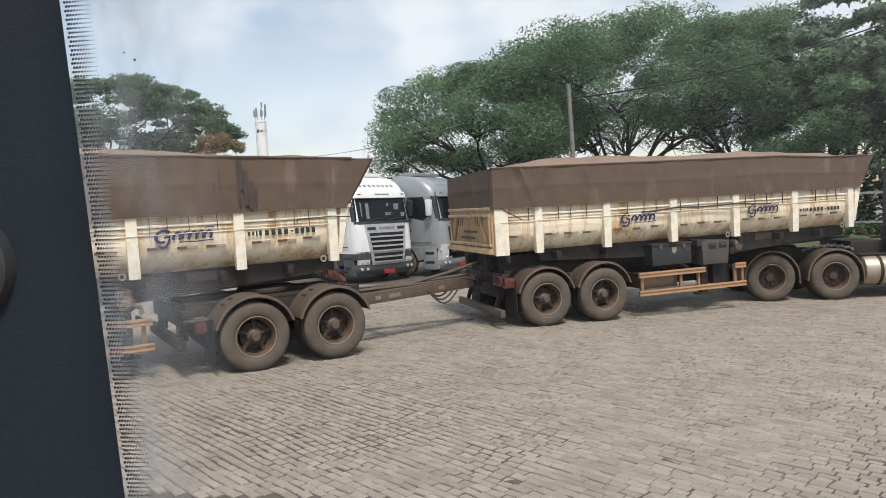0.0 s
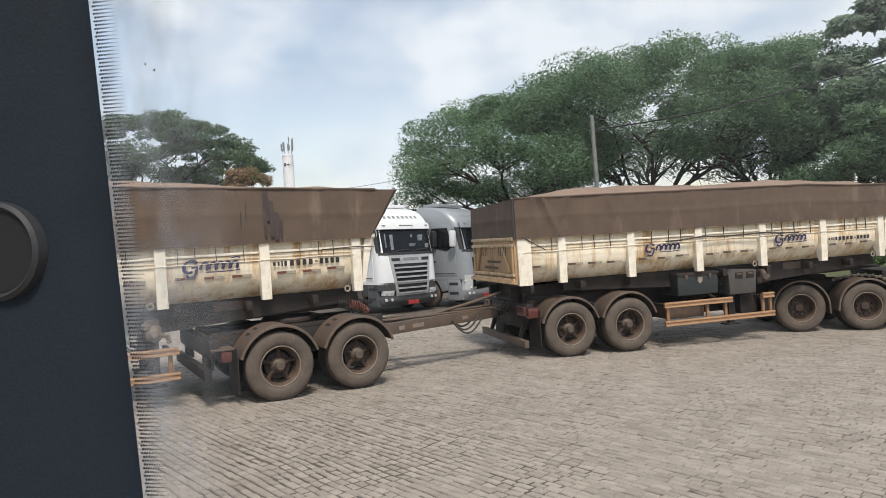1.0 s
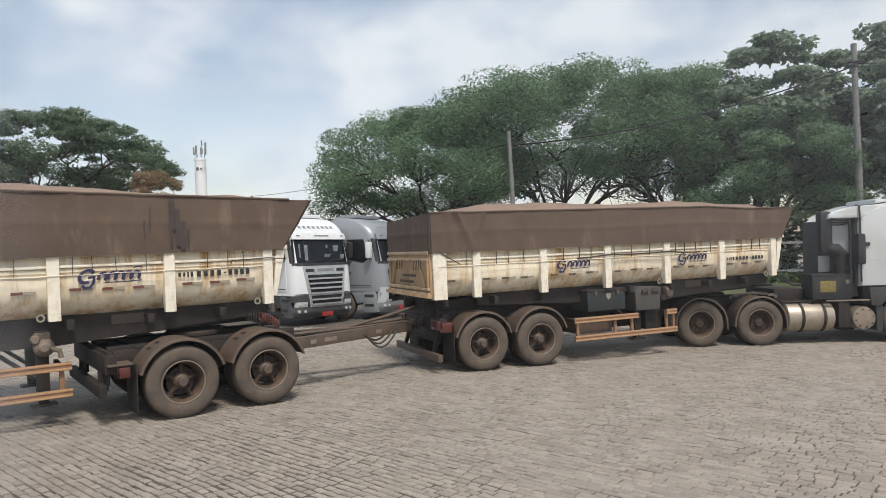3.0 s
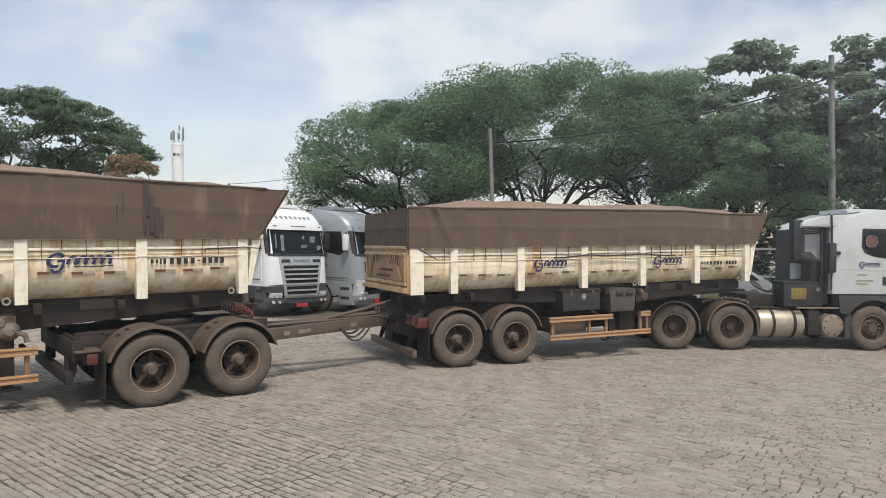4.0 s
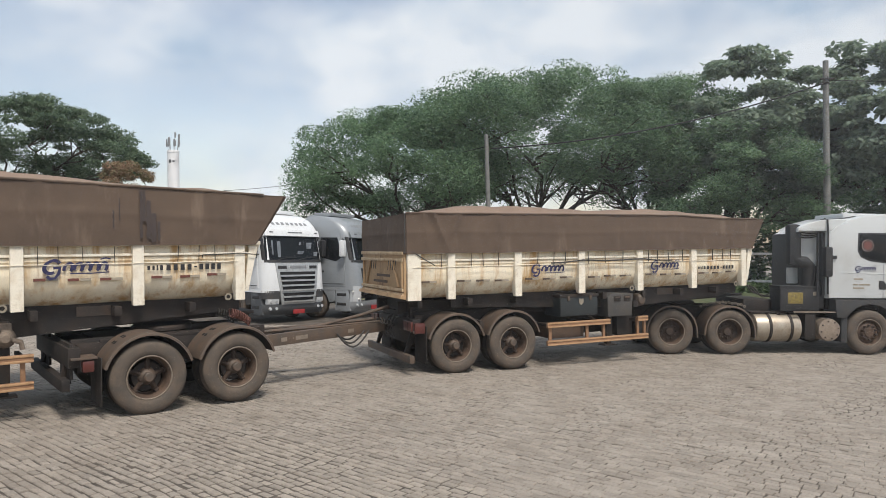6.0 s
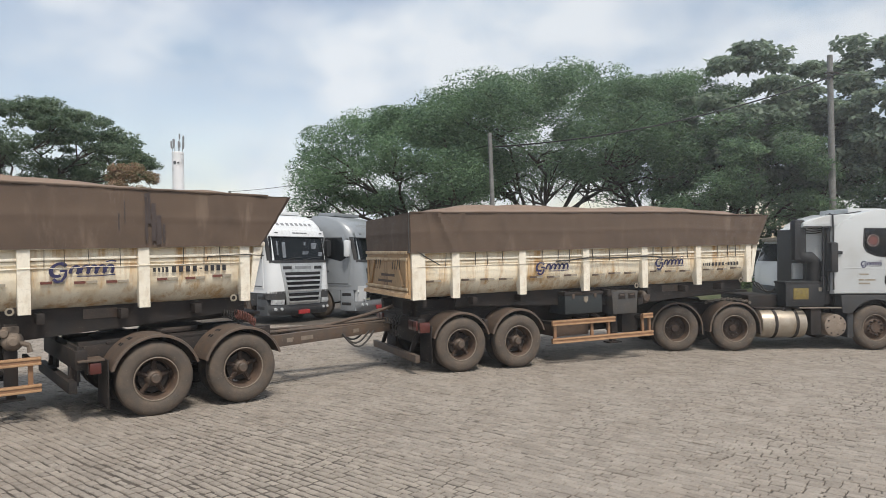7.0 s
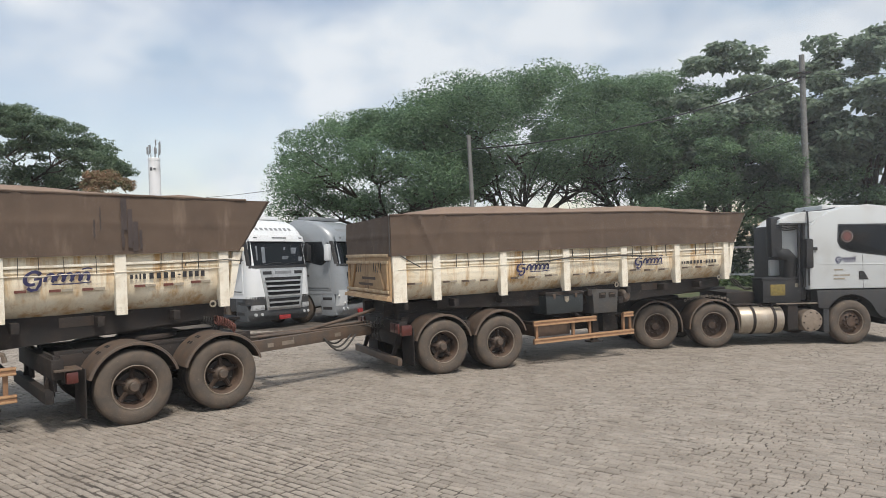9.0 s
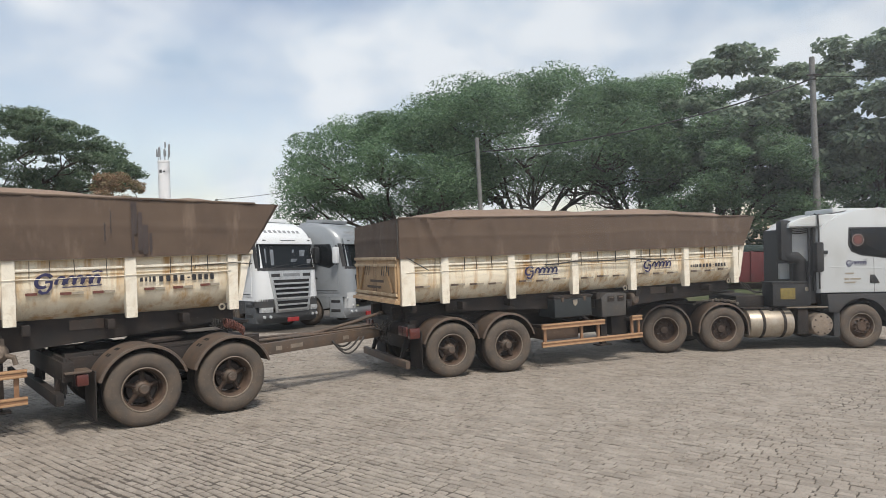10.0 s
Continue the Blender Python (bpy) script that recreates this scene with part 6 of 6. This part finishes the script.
    # veil rising to the upper right: painted haze that pales the trees
    vx, vz, veil = n.new("ShaderNodeMapRange"), n.new("ShaderNodeMapRange"), n.new("ShaderNodeMath")
    vx.inputs["From Min"].default_value, vx.inputs["From Max"].default_value = -0.06, 0.30
    vx.inputs["To Min"].default_value, vx.inputs["To Max"].default_value = 0.25, 1.0
    vz.inputs["From Min"].default_value, vz.inputs["From Max"].default_value = 2.20, 2.38
    vz.inputs["To Min"].default_value, vz.inputs["To Max"].default_value = 0.0, 0.088
    k.new(sep.outputs["X"], vx.inputs["Value"])
    k.new(sep.outputs["Z"], vz.inputs["Value"])
    veil.operation = "MULTIPLY"
    k.new(vx.outputs["Result"], veil.inputs[0])
    k.new(vz.outputs["Result"], veil.inputs[1])
    both = n.new("ShaderNodeMath")
    both.operation = "ADD"
    k.new(mul.outputs[0], both.inputs[0])
    k.new(veil.outputs[0], both.inputs[1])
    base = n.new("ShaderNodeMath")
    base.operation, base.inputs[1].default_value = "ADD", 0.006
    k.new(both.outputs[0], base.inputs[0])
    clear, dust, mix = n.new("ShaderNodeBsdfTransparent"), n.new("ShaderNodeBsdfTranslucent"), n.new("ShaderNodeMixShader")
    dust.inputs["Color"].default_value = (0.85, 0.85, 0.85, 1)
    k.new(base.outputs[0], mix.inputs["Fac"])
    k.new(clear.outputs["BSDF"], mix.inputs[1])
    k.new(dust.outputs["BSDF"], mix.inputs[2])
    k.new(mix.outputs["Shader"], n["Material Output"].inputs["Surface"])
    pane = part("window_pane", a_box(-0.40, 0.62, 0.3565, 0.3605, 1.6, 2.9), m, p, "clear side window, dusty beside the pillar", False)
    pane.visible_shadow = False
    # a few specks of dirt on the glass
    dirt = material("dirt_speck", (0.10, 0.085, 0.07), 0.9, bump=0)
    for x, z, r in ((-0.293, 2.355, 0.0009), (-0.300, 2.36, 0.0006), (-0.265, 2.300, 0.0006)):
        part("dirt_speck", a_lathe([(0, 0.3558), (r, 0.3560), (r, 0.3563)], 8, "y", (x, 0, z)), dirt, p)


cab_pillar()

# ---- stone setts ----
SETT = material("grey_stone_sett", (0.272, 0.240, 0.203), 0.85, dark=(0.205, 0.174, 0.142), scale=1.4, fine=45, spots=0.75, bump=0.5, island=0.13)
SETT_ONE = material("grey_stone_sett_single", (0.275, 0.242, 0.202), 0.85, dark=(0.222, 0.193, 0.16), scale=9, fine=45, spots=0.5, bump=0.5, obj=0.14)


def pavement():
    bed = part("pavement", a_box(-22, 30, 1.5, 32, -0.048, -0.014), material("sand_joint_bed", (0.11, 0.092, 0.075), 0.95, dark=(0.030, 0.025, 0.020), scale=3, fine=60, spots=0.8, bump=0.5))
    tagged(bed, "yard paved with worn grey-brown stone setts", "pavement", kind="structure")
    rng = np.random.default_rng(21)
    ang = radians(-39)
    ca, sa = math.cos(ang), math.sin(ang)
    row, ln, gap = 0.096, 0.160, 0.010
    v, f, singles = [], [], []
    for j in range(-275, 325):
        off = rng.uniform(0, ln)
        wob = rng.normal(scale=0.004)
        u = -26.0 + off
        while u < 26:
            l = ln * rng.uniform(0.82, 1.2)
            uc, wc = u + l / 2, j * row + wob
            x, y = ca * uc - sa * wc + 1.0, sa * uc + ca * wc + 12.0
            u += l
            if not (5.2 < y < 21.5 and -0.74 * y - 1.0 < x < 0.70 * y + 1.0):
                continue
            big = 0.006 * noise.noise(Vector((x * 0.8, y * 0.8, 2.0)))
            hz = -0.004 + 0.6 * big + rng.normal(scale=0.003)
            worn = 0.30 + 1.0 * math.exp(-((x + 2.5) ** 2 + (y - 7.6) ** 2) / 3.5) + 0.45 * noise.noise(Vector((x * 0.5, y * 0.5, 11.0)))
            worn = max(0.1, worn)
            hx, hy = l / 2 - worn * (gap * 0.4 + abs(rng.normal(scale=0.004))), row / 2 - worn * (gap * 0.4 + abs(rng.normal(scale=0.0065)))
            x += 0.05 * noise.noise(Vector((x * 0.9, y * 0.9, 7.0)))
            y += 0.05 * noise.noise(Vector((x * 0.9, y * 0.9, 4.0)))
            tx, ty = rng.normal(scale=0.02), rng.normal(scale=0.025)
            th = ang + rng.normal(scale=0.035)
            if 6.2 < y < 8.4 and abs(x + 0.3) < 2.2 and len(singles) < 300:
                singles.append((x, y, hz, th, hx / 0.085, hy / 0.05, tx, ty))
                continue
            ct, st = math.cos(th), math.sin(th)
            k = len(v)
            jit = rng.normal(scale=0.004, size=(4, 2))
            for (sx, sy), jj in zip(((-1, -1), (1, -1), (1, 1), (-1, 1)), jit):
                for ins, dz in ((0.0, -0.03), (0.002, -0.007), (0.009, 0.0)):
                    a, b = sx * (hx - ins) + jj[0], sy * (hy - ins) + jj[1]
                    v.append((x + ct * a - st * b, y + st * a + ct * b, hz + dz + a * tx + b * ty))
            for c in range(4):
                n0, n1 = k + 3 * c, k + 3 * ((c + 1) % 4)
                f.append((n0, n1, n1 + 1, n0 + 1))
                f.append((n0 + 1, n1 + 1, n1 + 2, n0 + 2))
            f.append((k + 2, k + 5, k + 8, k + 11))
    me = bpy.data.meshes.new("sett_field")
    me.from_pydata(v, [], f)
    me.materials.append(SETT)
    ob = new("sett_field", me)
    ob.parent = bed
    ob["kind"] = "stuff"
    # single setts on a few shared shapes
    shapes = []
    for s in range(8):
        bm = bmesh.new()
        jit = rng.normal(scale=0.0035, size=(4, 2))
        vs = [[bm.verts.new((sx * (0.085 - ins) + jj[0], sy * (0.05 - ins) + jj[1], dz)) for ins, dz in ((0, -0.03), (0.002, -0.009), (0.012, 0.0))] for (sx, sy), jj in zip(((-1, -1), (1, -1), (1, 1), (-1, 1)), jit)]
        for c in range(4):
            a, b = vs[c], vs[(c + 1) % 4]
            bm.faces.new((a[0], b[0], b[1], a[1]))
            bm.faces.new((a[1], b[1], b[2], a[2]))
        bm.faces.new([q[2] for q in vs])
        me = bpy.data.meshes.new("sett")
        bm.to_mesh(me)
        bm.free()
        me.materials.append(SETT_ONE)
        shapes.append(me)
    for i, (x, y, z, th, sx, sy, tx, ty) in enumerate(singles):
        o = new("sett", shapes[i % 8])
        o.parent = bed
        o.matrix_basis = Matrix.LocRotScale((x, y, z), Euler((ty, -tx, th)), (sx, sy, 1))


pavement()


# ---- what moves ----
def motions():
    def run(ob, y, t0, x0, speed):
        """Along the road, straight before the fence and bending away behind the parked trucks."""
        rows = []
        for i in range(41):
            t = 0.25 * i
            x = x0 + speed * (t - t0)
            bend = max(0.0, min(1.0, (11.0 - x) / 5.0))
            away = 0.175 * (11.0 - x) * bend if bend < 1 else 0.35 * (8.5 - x)
            rows.append((t, pose(x, y + away, -0.05, 0, 0, (0 if speed > 0 else 180) - 19.3 * bend)))
        walk(ob, rows)
    run(red_truck, 29.7, 9.5, 12.45, 13.5)
    run(teal_truck, 29.7, 1.78, 12.8, 12.5)
    run(pale_truck, 32.4, 7.0, 14.4, -24.0)
    run(second_car, 32.4, 3.8, 17.3, -25.0)


motions()
